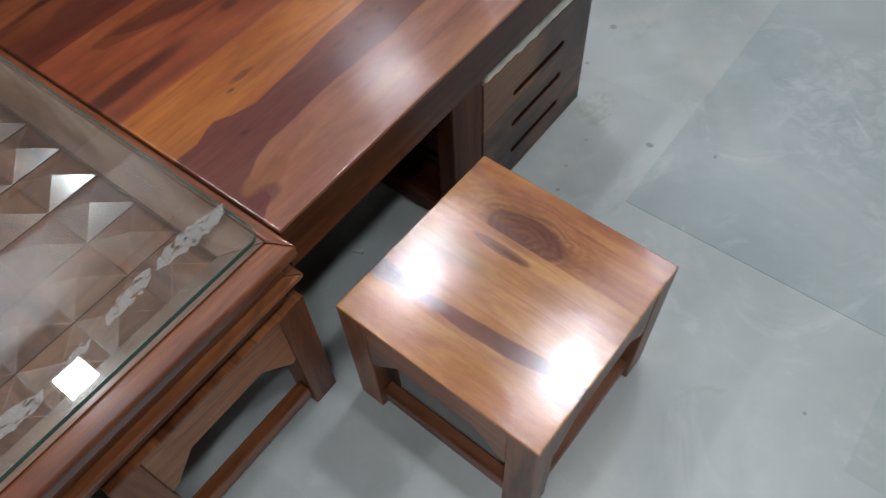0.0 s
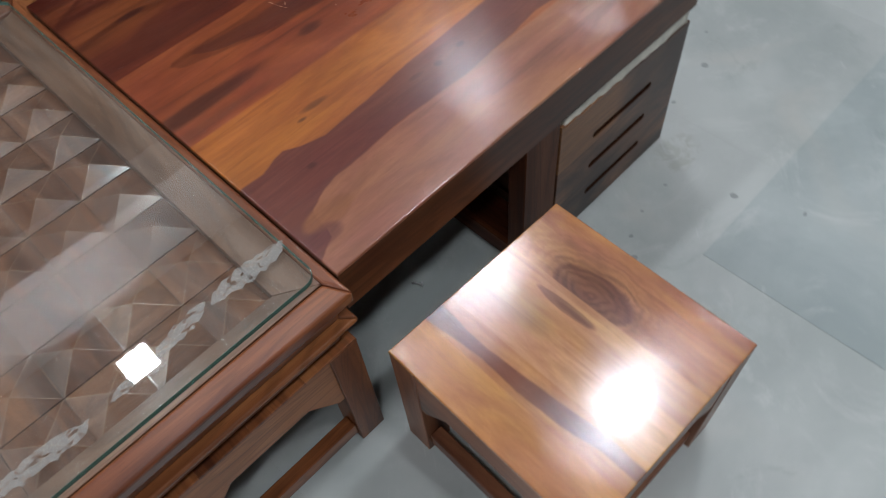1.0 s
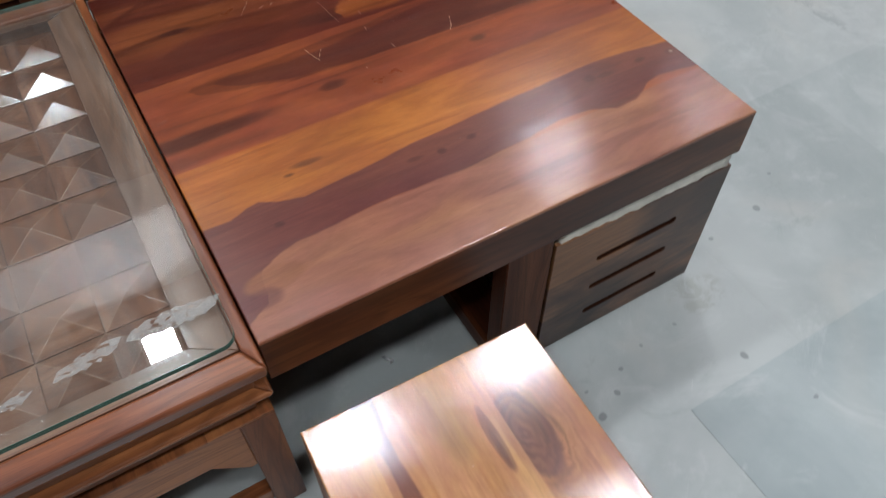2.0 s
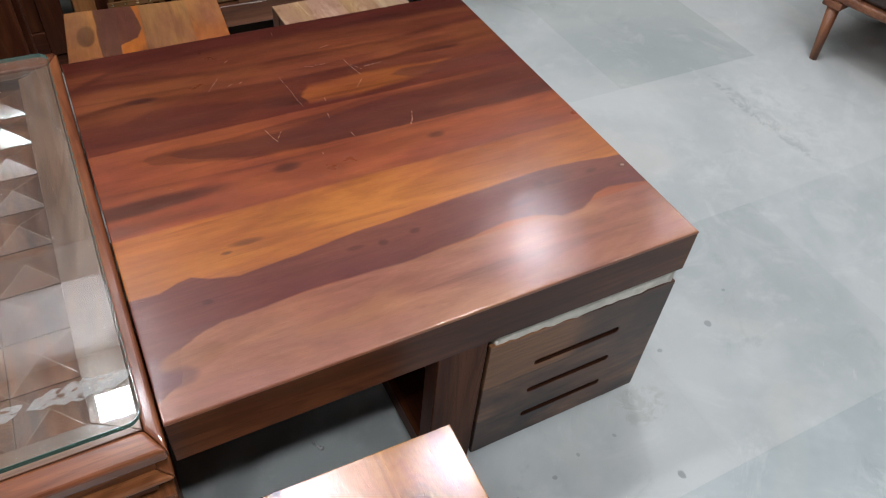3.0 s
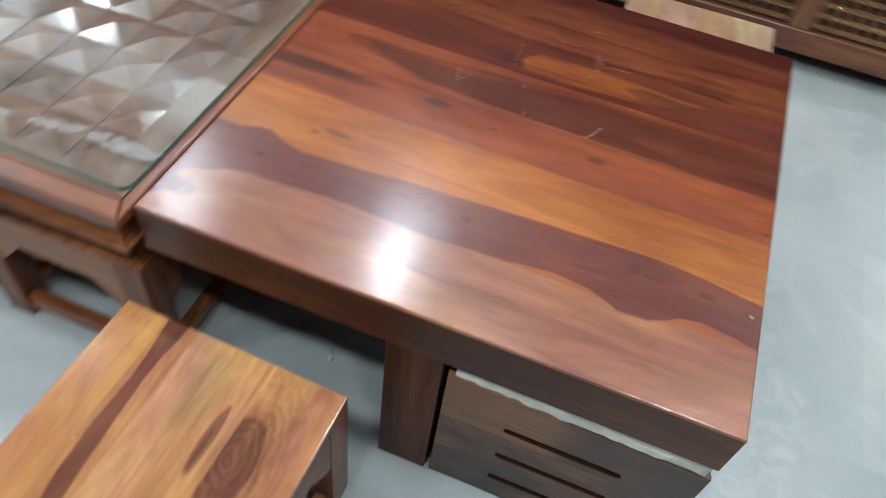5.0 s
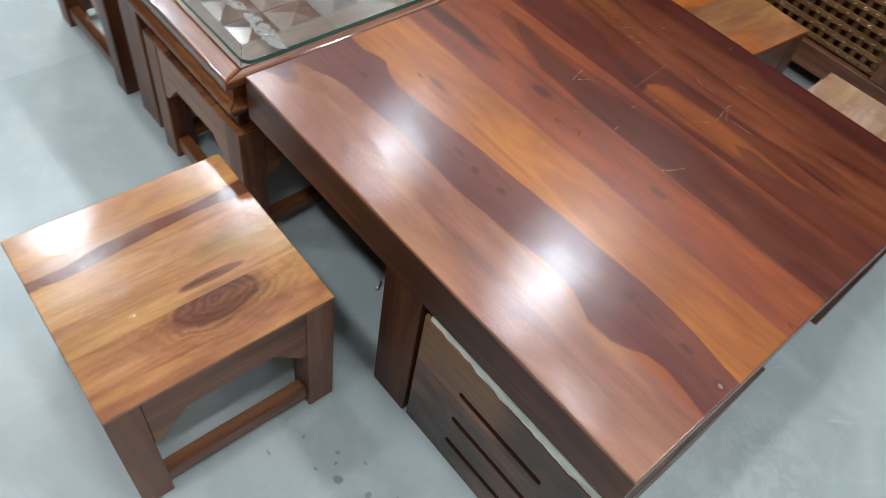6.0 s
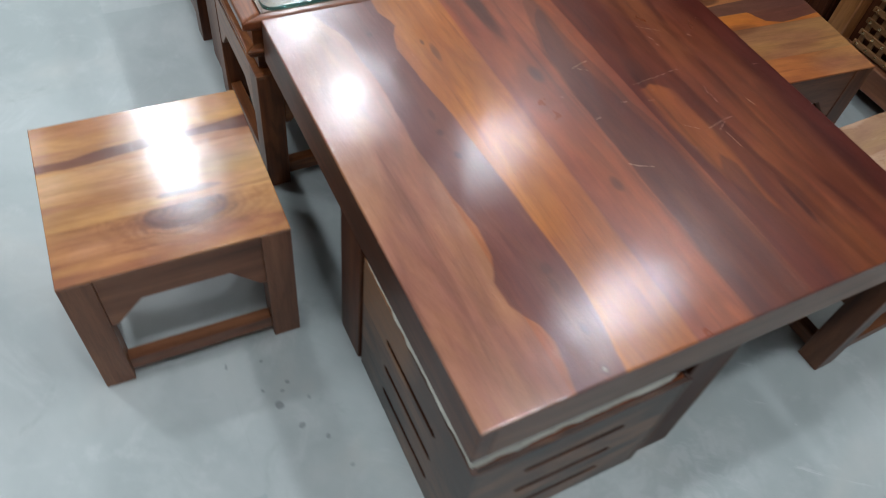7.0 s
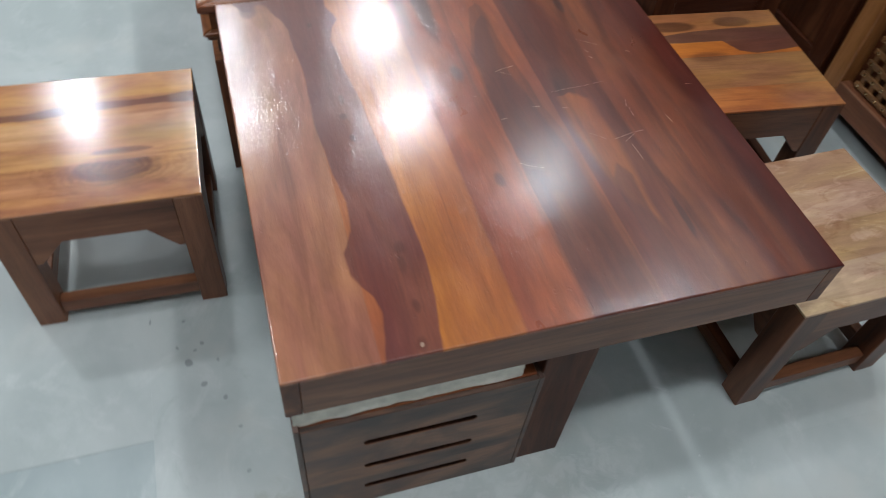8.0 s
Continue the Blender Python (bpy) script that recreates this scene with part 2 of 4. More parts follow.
        c = self.mix(self.math("MULTIPLY", self.step(vein, 0.47, 0.3), 0.22 * amount), c, self.mix(1.0, c, (1.45, 1.5, 1.35), "MULTIPLY"))
        c = self.mix(self.math("MULTIPLY", self.step(pores, 0.62, 0.78), 0.3), c, (0.03, 0.01, 0.007))
        fleck = self.noise(self.vec("MULTIPLY", self.p, (60, 420, 1)), 1.0, 3, 0.7)
        c = self.mix(0.12 * amount, c, self.mix(self.step(fleck, 0.36, 0.64), (0.62, 0.58, 0.56), (1.22, 1.24, 1.2)), "MULTIPLY")
        # polish: rubbed dull in places, dented and brushed along the grain
        patch = self.noise(self.vec("MULTIPLY", self.p, (6, 9, 1)), 1.0, 5, 0.62)
        ripple = self.noise(self.vec("MULTIPLY", self.p, (48, 150, 1)), 1.0, 4, 0.65, 0.6)
        wave = self.noise(self.vec("MULTIPLY", self.p, (9, 16, 1)), 1.0, 3, 0.5)
        height = self.math("ADD", self.math("MULTIPLY_ADD", wave, 5.0, ripple), self.math("MULTIPLY", pores, 0.4))
        dents = self.step(self.noise(self.vec("MULTIPLY", self.p, (70, 130, 1)), 1.0, 2, 0.5, 1.0), 0.69, 0.77)
        height = self.math("MULTIPLY_ADD", dents, -0.9, height)
        self.bump(height, bump, 0.0005)
        rubbed = self.math("MULTIPLY_ADD", self.step(patch, 0.35, 0.7), 0.09, coat_rough - 0.03)
        return self.finish(c, self.math("ADD", rough - 0.07, self.math("MULTIPLY", patch, 0.14)), Coat_Weight=coat, Coat_Roughness=rubbed, Specular_IOR_Level=shine)


PURPLE = (0.105, 0.025, 0.025)


def coffee_top():
    f = Face("sheesham_table_top").plane("x", (0.45, 0.45))
    S = 0.9
    c = f.ramp(f.math("DIVIDE", f.v0, S), [
        (0.0, (0.286, 0.117, 0.074)), (0.137 / S, (0.274, 0.106, 0.062)), (0.14 / S, (0.281, 0.083, 0.032)), (0.235 / S, (0.342, 0.108, 0.022)),
        (0.35 / S, (0.322, 0.096, 0.020)), (0.355 / S, (0.222, 0.052, 0.022)), (0.462 / S, (0.227, 0.054, 0.022)), (0.465 / S, (0.237, 0.057, 0.021)),
        (0.577 / S, (0.205, 0.050, 0.021)), (0.58 / S, (0.105, 0.021, 0.012)), (0.66 / S, (0.115, 0.026, 0.013)), (0.70 / S, (0.165, 0.043, 0.018)),
        (0.765 / S, (0.152, 0.039, 0.016)), (0.78 / S, (0.12, 0.028, 0.013)), (0.835 / S, (0.124, 0.030, 0.014)), (0.86 / S, (0.066, 0.012, 0.008)), (0.90 / S, (0.068, 0.012, 0.008))])
    # purple heartwood along the second board, spilling over its edges at both ends
    low = [(0.0, 0.03), (0.035, 0.05), (0.05, 0.108), (0.09, 0.125), (0.11, 0.131), (0.24, 0.136), (0.42, 0.134), (0.5, 0.138), (0.6, 0.148), (0.66, 0.143), (0.7, 0.124), (0.745, 0.126), (0.77, 0.136), (0.79, 0.15), (0.82, 0.156), (0.9, 0.143)]
    high = [(0.0, 0.224), (0.045, 0.222), (0.075, 0.236), (0.095, 0.239), (0.118, 0.224), (0.16, 0.212), (0.24, 0.219), (0.4, 0.233), (0.5, 0.24), (0.62, 0.245), (0.74, 0.248), (0.81, 0.242), (0.9, 0.229)]
    band = f.between(low, high, S, 0.005)
    c = f.mix(f.math("MULTIPLY", band, 0.86), c, PURPLE)
    # a pale tongue inside the front left end
    c = f.mix(f.math("MULTIPLY", f.blob(0.06, 0.088, 0.045, 0.022, 0.35), 0.85), c, (0.24, 0.09, 0.045))
    c = f.mix(f.math("MULTIPLY", f.blob(0.03, 0.062, 0.03, 0.016, 0.6), 0.7), c, PURPLE)
    # cathedral figure across the middle: a brown halo, a purple heart, paler flames inside it
    halo_low = [(0.0, 0.53), (0.079, 0.536), (0.1, 0.512), (0.17, 0.495), (0.26, 0.470), (0.31, 0.466), (0.38, 0.462), (0.9, 0.455)]
    halo_high = [(0.0, 0.53), (0.079, 0.536), (0.094, 0.548), (0.129, 0.551), (0.206, 0.547), (0.3, 0.551), (0.366, 0.559), (0.434, 0.561), (0.507, 0.572), (0.9, 0.585)]
    c = f.mix(f.math("MULTIPLY", f.between(halo_low, halo_high, S, 0.006, 0.006), 0.62), c, (0.105, 0.024, 0.012))
    ql = [(0.0, 0.54), (0.125, 0.537), (0.15, 0.515), (0.17, 0.505), (0.26, 0.477), (0.31, 0.473), (0.38, 0.466), (0.47, 0.46), (0.9, 0.458)]
    qh = [(0.0, 0.53), (0.125, 0.537), (0.146, 0.545), (0.216, 0.537), (0.27, 0.532), (0.328, 0.536), (0.403, 0.546), (0.473, 0.553), (0.548, 0.564), (0.9, 0.575)]
    heart = f.between(ql, qh, S, 0.010, 0.005)
    c = f.mix(f.math("MULTIPLY", heart, 0.72), c, (0.075, 0.017, 0.012))
    core = f.between([(0.0, 0.53), (0.16, 0.522), (0.3, 0.492), (0.45, 0.482), (0.62, 0.5), (0.9, 0.49)], [(0.0, 0.52), (0.16, 0.532), (0.3, 0.52), (0.45, 0.525), (0.62, 0.505), (0.9, 0.49)], S, 0.018)
    c = f.mix(f.math("MULTIPLY", core, 0.4), c, (0.05, 0.014, 0.014))
    flame = f.between([(0.0, 0.5), (0.6, 0.498), (0.71, 0.474), (0.815, 0.478), (0.9, 0.49)], [(0.0, 0.49), (0.6, 0.494), (0.67, 0.517), (0.758, 0.522), (0.849, 0.526), (0.9, 0.53)], S, 0.012)
    c = f.mix(f.math("MULTIPLY", flame, 0.4), c, (0.15, 0.04, 0.02))
    # smoky end of the sixth board, its orange sapwood and the eye beside it
    smoky = f.between([(0.0, 0.59), (0.1, 0.585), (0.25, 0.588), (0.31, 0.606), (0.36, 0.592), (0.405, 0.587), (0.42, 0.6), (0.9, 0.7)],
                      [(0.0, 0.673), (0.072, 0.664), (0.123, 0.684), (0.185, 0.681), (0.297, 0.656), (0.356, 0.65), (0.395, 0.628), (0.41, 0.59), (0.9, 0.58)], S, 0.016)
    c = f.mix(f.math("MULTIPLY", smoky, 0.65), c, (0.07, 0.015, 0.01))
    c = f.mix(f.math("MULTIPLY", f.blob(0.372, 0.62, 0.045, 0.022, 0.8), 0.55), c, (0.05, 0.012, 0.009))
    c = f.mix(f.math("MULTIPLY", f.between([(0.0, 0.7), (0.4, 0.64), (0.415, 0.587), (0.52, 0.584), (0.66, 0.6), (0.9, 0.7)], [(0.0, 0.6), (0.4, 0.62), (0.43, 0.66), (0.55, 0.668), (0.66, 0.66), (0.72, 0.655), (0.9, 0.65)], S, 0.016), 0.8), c, (0.26, 0.072, 0.019))
    c = f.mix(f.math("MULTIPLY", f.between([(0.0, 0.64), (0.59, 0.632), (0.64, 0.606), (0.7, 0.6), (0.79, 0.6), (0.86, 0.604), (0.9, 0.61)], [(0.0, 0.6), (0.59, 0.632), (0.64, 0.65), (0.757, 0.642), (0.813, 0.642), (0.87, 0.64), (0.9, 0.63)], S, 0.009), 0.72), c, (0.088, 0.021, 0.014))
    # long dark growth lines of the far boards
    for pts, w, k in (([(0.0, 0.705), (0.06, 0.712), (0.122, 0.716), (0.158, 0.707), (0.253, 0.697), (0.331, 0.687), (0.414, 0.685), (0.531, 0.685), (0.625, 0.691), (0.705, 0.702), (0.9, 0.712)], 0.007, 0.8),
                      ([(0.0, 0.785), (0.017, 0.798), (0.059, 0.822), (0.079, 0.836), (0.157, 0.837), (0.246, 0.842), (0.34, 0.85), (0.416, 0.858), (0.492, 0.857), (0.635, 0.853), (0.9, 0.85)], 0.008, 0.85),
                      ([(0.0, 0.795), (0.087, 0.791), (0.169, 0.782), (0.267, 0.768), (0.35, 0.767), (0.449, 0.761), (0.555, 0.76), (0.652, 0.763), (0.731, 0.768), (0.9, 0.79)], 0.006, 0.75),
                      ([(0.0, 0.74), (0.15, 0.733), (0.3, 0.722), (0.5, 0.715), (0.7, 0.73), (0.9, 0.745)], 0.004, 0.35),
                      ([(0.0, 0.815), (0.25, 0.806), (0.45, 0.812), (0.7, 0.818), (0.9, 0.815)], 0.004, 0.35),
                      ([(0.0, 0.463), (0.3, 0.447), (0.45, 0.452), (0.9, 0.46)], 0.003, 0.4)):
        d = f.math("SUBTRACT", f.v, f.line(pts, S))
        under = f.math("SUBTRACT", 1.0, f.step(f.math("ABSOLUTE", d), w * 0.4, w * 1.9))
        shade = f.math("MULTIPLY", f.step(d, -w * 4.5, 0.0), f.math("LESS_THAN", d, 0.0))
        fade = f.math("MULTIPLY_ADD", f.step(f.noise(f.vec("MULTIPLY", f.p, (5, 9, 1)), 1.0, 2, 0.5), 0.35, 0.6), 0.35, 0.65)
        c = f.mix(f.math("MULTIPLY", f.math("MULTIPLY", f.math("MAXIMUM", under, f.math("MULTIPLY", shade, 0.7)), fade), k * 0.85), c, (0.05, 0.0095, 0.006))
    c = f.mix(f.math("MULTIPLY", f.blob(0.12, 0.716, 0.03, 0.007, 0.7), 0.8), c, (0.045, 0.011, 0.01))
    c = f.mix(f.math("MULTIPLY", f.blob(0.742, 0.69, 0.05, 0.006, 0.7), 0.7), c, (0.045, 0.011, 0.01))
    # brown smoke at the left of the fourth board
    c = f.mix(f.math("MULTIPLY", f.blob(0.05, 0.418, 0.15, 0.017, 0.7), 0.9), c, (0.07, 0.018, 0.011))
    c = f.mix(f.math("MULTIPLY", f.blob(0.02, 0.375, 0.16, 0.01, 0.8), 0.5), c, (0.15, 0.045, 0.02))
    for u, v, ru, rv, k in ((0.309, 0.427, 0.024, 0.011, 0.8), (0.6, 0.414, 0.016, 0.008, 0.75), (0.19, 0.275, 0.026, 0.006, 0.7), (0.156, 0.262, 0.008, 0.003, 0.8),
                            (0.344, 0.196, 0.014, 0.004, 0.7), (0.39, 0.19, 0.009, 0.006, 0.85), (0.45, 0.193, 0.010, 0.005, 0.85), (0.818, 0.208, 0.012, 0.005, 0.7),
                            (0.104, 0.178, 0.008, 0.005, 0.7), (0.706, 0.212, 0.012, 0.008, 0.5), (0.74, 0.208, 0.016, 0.006, 0.5), (0.882, 0.2, 0.011, 0.008, 0.6)):
        c = f.mix(f.math("MULTIPLY", f.blob(u, v, ru, rv, 0.95), k * 0.85), c, (0.05, 0.013, 0.008))
    c = f.mix(f.math("MULTIPLY", f.blob(0.882, 0.2, 0.004, 0.003, 0.4), 0.8), c, (0.3, 0.2, 0.18))
    # pale scratches
    for u0, v0, u1, v1, w in ((0.245, 0.704, 0.273, 0.745, 0.0008), (0.281, 0.706, 0.294, 0.713, 0.001), (0.308, 0.708, 0.315, 0.714, 0.0012), (0.425, 0.865, 0.427, 0.879, 0.001),
                             (0.399, 0.589, 0.387, 0.707, 0.0007), (0.449, 0.723, 0.469, 0.715, 0.0011), (0.471, 0.720, 0.492, 0.718, 0.0012), (0.546, 0.655, 0.532, 0.718, 0.0009),
                             (0.566, 0.680, 0.605, 0.682, 0.001), (0.501, 0.780, 0.523, 0.784, 0.0008), (0.300, 0.793, 0.306, 0.800, 0.001), (0.319, 0.503, 0.307, 0.543, 0.0009),
                             (0.321, 0.509, 0.335, 0.531, 0.0008), (0.380, 0.434, 0.382, 0.443, 0.0012), (0.431, 0.538, 0.432, 0.552, 0.0011), (0.456, 0.465, 0.455, 0.479, 0.001),
                             (0.444, 0.587, 0.446, 0.604, 0.0008), (0.521, 0.614, 0.550, 0.646, 0.0008), (0.557, 0.672, 0.541, 0.698, 0.0009), (0.57, 0.46, 0.59, 0.50, 0.0013)):
        c = f.mix(f.math("MULTIPLY", f.scratch(u0, v0, u1, v1, w * 0.8), 0.6), c, (0.55, 0.36, 0.28))
    return f.lacquer(c, 0.3, 0.75, 0.42, 0.9, 0.36, 0.12)


def stool_top():
    f = Face("honey_stool_top").plane("y", (0.19, 0.19))
    S = 0.38
    c = f.ramp(f.math("DIVIDE", f.v0, S), [(0.0, (0.499, 0.235, 0.092)), (0.195, (0.509, 0.240, 0.093)), (0.2, (0.422, 0.190, 0.080)), (0.34, (0.451, 0.215, 0.093)), (0.345, (0.538, 0.285, 0.141)), (0.51, (0.528, 0.280, 0.134)),
                                           (0.515, (0.470, 0.235, 0.107)), (0.69, (0.480, 0.235, 0.107)), (0.70, (0.374, 0.165, 0.080)), (1.0, (0.384, 0.165, 0.077))])
    low = [(0.0, 0.098), (0.06, 0.098), (0.12, 0.088), (0.2, 0.083), (0.27, 0.086), (0.376, 0.075)]
    high = [(0.0, 0.122), (0.05, 0.126), (0.12, 0.12), (0.2, 0.113), (0.28, 0.106), (0.376, 0.114)]
    c = f.mix(f.math("MULTIPLY", f.between(low, high, S, 0.004), 0.9), c, (0.15, 0.047, 0.03))
    # grey smoke and a lens-shaped eye
    c = f.mix(f.math("MULTIPLY", f.blob(0.3, 0.19, 0.06, 0.03, 0.8), 0.45), c, (0.2, 0.12, 0.07))
    c = f.mix(f.math("MULTIPLY", f.blob(0.1, 0.225, 0.05, 0.02, 0.8), 0.3), c, (0.3, 0.13, 0.05))
    c = f.mix(f.math("MULTIPLY", f.blob(0.24, 0.238, 0.054, 0.0085, 0.25), 0.85), c, (0.2, 0.085, 0.045))
    c = f.mix(f.math("MULTIPLY", f.blob(0.225, 0.237, 0.03, 0.004, 0.6), 0.6), c, (0.11, 0.04, 0.022))
    # the big knot cut by the last joint, with rings that swing round it
    half = f.step(f.v0, 0.2635, 0.2645)
    around = f.math("MULTIPLY", f.rings(0.225, 0.283, 0.16, 0.085, 44.0), half)
    c = f.mix(f.math("MULTIPLY", around, 0.28), c, (0.2, 0.075, 0.032))
    k = f.math("MULTIPLY", f.blob(0.225, 0.283, 0.075, 0.034, 0.22), half)
    c = f.mix(f.math("MULTIPLY", k, 0.78), c, (0.17, 0.062, 0.04))
    r = f.math("MULTIPLY", f.rings(0.225, 0.28, 0.095, 0.05, 30.0), half)
    c = f.mix(f.math("MULTIPLY", r, 0.5), c, (0.09, 0.032, 0.02))
    return f.lacquer(c, 0.17, 0.8, 0.36, 1.15, 0.62, 0.16)


M_TABLE_TOP = coffee_top()
M_STOOL_TOP = stool_top()
M_EDGE_X = wood("dark_edge_along_x", "x", (0.022, 0.005, 0.003), (0.062, 0.016, 0.007), (0.14, 0.045, 0.018), 0.42, 0.04, streak=1.3)
M_EDGE_Y = wood("dark_edge_along_y", "y", (0.022, 0.005, 0.003), (0.062, 0.016, 0.007), (0.14, 0.045, 0.018), 0.42, 0.04, streak=1.3)
M_EDGE_Z = wood("dark_leg_along_z", "z", (0.024, 0.006, 0.003), (0.074, 0.021, 0.009), (0.155, 0.053, 0.022), 0.42, 0.03, streak=1.3)


def weathered(name, axis):
    """Old unpolished boards, three to a side: smoky, bleached and tan stretches that change from board to board."""
    n = Nodes(name)
    o = n.node("ShaderNodeTexCoord").outputs["Object"]
    xyz = n.node("ShaderNodeSeparateXYZ", (o,))
    board = n.math("FLOOR", n.math("DIVIDE", n.math("ADD", xyz.outputs[2], 0.0), 0.11))
    shift = n.node("ShaderNodeCombineXYZ", (n.math("MULTIPLY", board, 3.7), n.math("MULTIPLY", board, 2.9), n.math("MULTIPLY", board, 1.3))).outputs[0]
    p = n.vec("ADD", o, shift)
    patch = n.noise(n.vec("MULTIPLY", p, along(axis, 4.5, 10)), 1.0, 4, 0.55, 0.8)
    fine = n.noise(n.vec("MULTIPLY", p, along(axis, 9, 130)), 1.0, 5, 0.65, 0.3)
    c = n.ramp(patch, [(0.36, (0.036, 0.019, 0.014)), (0.46, (0.082, 0.041, 0.027)), (0.54, (0.13, 0.061, 0.035)), (0.65, (0.215, 0.102, 0.053))])
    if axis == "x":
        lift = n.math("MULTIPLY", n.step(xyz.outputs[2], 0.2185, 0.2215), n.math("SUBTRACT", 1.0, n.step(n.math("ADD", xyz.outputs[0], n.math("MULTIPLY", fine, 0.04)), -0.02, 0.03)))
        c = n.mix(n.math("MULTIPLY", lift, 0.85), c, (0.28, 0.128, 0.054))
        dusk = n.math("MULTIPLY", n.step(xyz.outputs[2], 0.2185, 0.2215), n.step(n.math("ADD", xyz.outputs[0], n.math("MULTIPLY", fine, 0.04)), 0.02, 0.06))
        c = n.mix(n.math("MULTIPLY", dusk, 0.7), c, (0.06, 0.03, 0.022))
    c = n.mix(0.6, c, n.mix(n.step(fine, 0.3, 0.7), (0.5, 0.45, 0.43), (1.35, 1.35, 1.35)), "MULTIPLY")
    n.bump(fine, 0.3, 0.001)
    return n.finish(c, n.math("MULTIPLY_ADD", fine, 0.25, 0.34), Coat_Weight=0.15, Coat_Roughness=0.3)


M_BOX_X = weathered("weathered_brown_x", "x")
M_BOX_Y = weathered("weathered_brown_y", "y")
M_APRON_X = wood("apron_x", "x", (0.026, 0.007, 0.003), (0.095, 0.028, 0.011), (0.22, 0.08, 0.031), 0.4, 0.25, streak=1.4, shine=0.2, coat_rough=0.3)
# paler than the x aprons: the sheen on the east side is put into colour
M_APRON_Y = wood("sheen_apron_y", "y", (0.06, 0.023, 0.012), (0.165, 0.07, 0.037), (0.28, 0.13, 0.07), 0.4, 0.35, streak=1.4, shine=0.2, coat_rough=0.3)
# unpolished wood, its colour darkened for deep shade under tops and inside slots
M_UNDER = wood("unpolished_shaded_underside", "x", (0.012, 0.004, 0.002), (0.03, 0.009, 0.004), (0.06, 0.02, 0.009), 0.6, 0.0)
M_LEG_X = wood("walnut_stool_x", "x", (0.045, 0.015, 0.007), (0.165, 0.058, 0.027), (0.28, 0.115, 0.055), 0.42, 0.1, figure=0.15)
M_LEG_Y = wood("walnut_stool_y", "y", (0.045, 0.015, 0.007), (0.165, 0.058, 0.027), (0.28, 0.115, 0.055), 0.42, 0.1, figure=0.15)
M_LEG_Z = wood("walnut_stool_z", "z", (0.045, 0.015, 0.007), (0.165, 0.058, 0.027), (0.28, 0.115, 0.055), 0.42, 0.1, figure=0.15)
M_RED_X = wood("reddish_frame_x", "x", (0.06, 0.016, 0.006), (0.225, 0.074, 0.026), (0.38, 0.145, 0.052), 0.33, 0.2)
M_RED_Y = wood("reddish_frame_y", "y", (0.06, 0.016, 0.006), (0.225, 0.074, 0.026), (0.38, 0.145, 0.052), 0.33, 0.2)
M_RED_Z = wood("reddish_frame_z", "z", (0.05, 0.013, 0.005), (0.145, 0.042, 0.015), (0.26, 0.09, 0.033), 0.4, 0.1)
M_TOPFRAME_X = wood("worn_frame_x", "x", (0.05, 0.012, 0.005), (0.155, 0.043, 0.016), (0.29, 0.098, 0.036), 0.34, 0.7, coat_rough=0.1, shine=0.4, relief=0.18, ripple=0.15)
M_TOPFRAME_Y = wood("worn_frame_y", "y", (0.05, 0.012, 0.005), (0.155, 0.043, 0.016), (0.29, 0.098, 0.036), 0.34, 0.7, coat_rough=0.1, shine=0.4, relief=0.18, ripple=0.15)
M_CARVED = [wood("carved_pyramid_" + ax, ax, d, m, l, 0.32, 1.0, shine=0.4, coat_rough=0.13, relief=0.05, ripple=0.0, streak=1.3)
            for ax, d, m, l in (("x", (0.05, 0.018, 0.01), (0.15, 0.063, 0.035), (0.27, 0.13, 0.074)), ("y", (0.045, 0.016, 0.009), (0.128, 0.05, 0.027), (0.25, 0.108, 0.055)))]
# pale ridge wood: the reflections along the pyramid edges, put into colour
M_RIDGE = wood("glint_ridge", "x", (0.13, 0.07, 0.04), (0.25, 0.15, 0.095), (0.38, 0.25, 0.17), 0.3, 0.9, coat_rough=0.2)
M_CARVED_X = wood("carved_border_across", "x", (0.045, 0.019, 0.010), (0.12, 0.055, 0.031), (0.19, 0.098, 0.06), 0.4, 0.4, coat_rough=0.15, ripple=0.0)
M_CARVED_Y = wood("carved_border_wood", "y", (0.045, 0.019, 0.010), (0.12, 0.055, 0.031), (0.19, 0.098, 0.06), 0.4, 0.4, coat_rough=0.15, ripple=0.0)
M_SLAT = wood("lattice_slat", "x", (0.1, 0.043, 0.015), (0.2, 0.09, 0.033), (0.3, 0.14, 0.055), 0.35, 0.3)
M_POST = wood("orange_post", "z", (0.2, 0.07, 0.02), (0.38, 0.15, 0.046), (0.5, 0.22, 0.08), 0.36, 0.3)


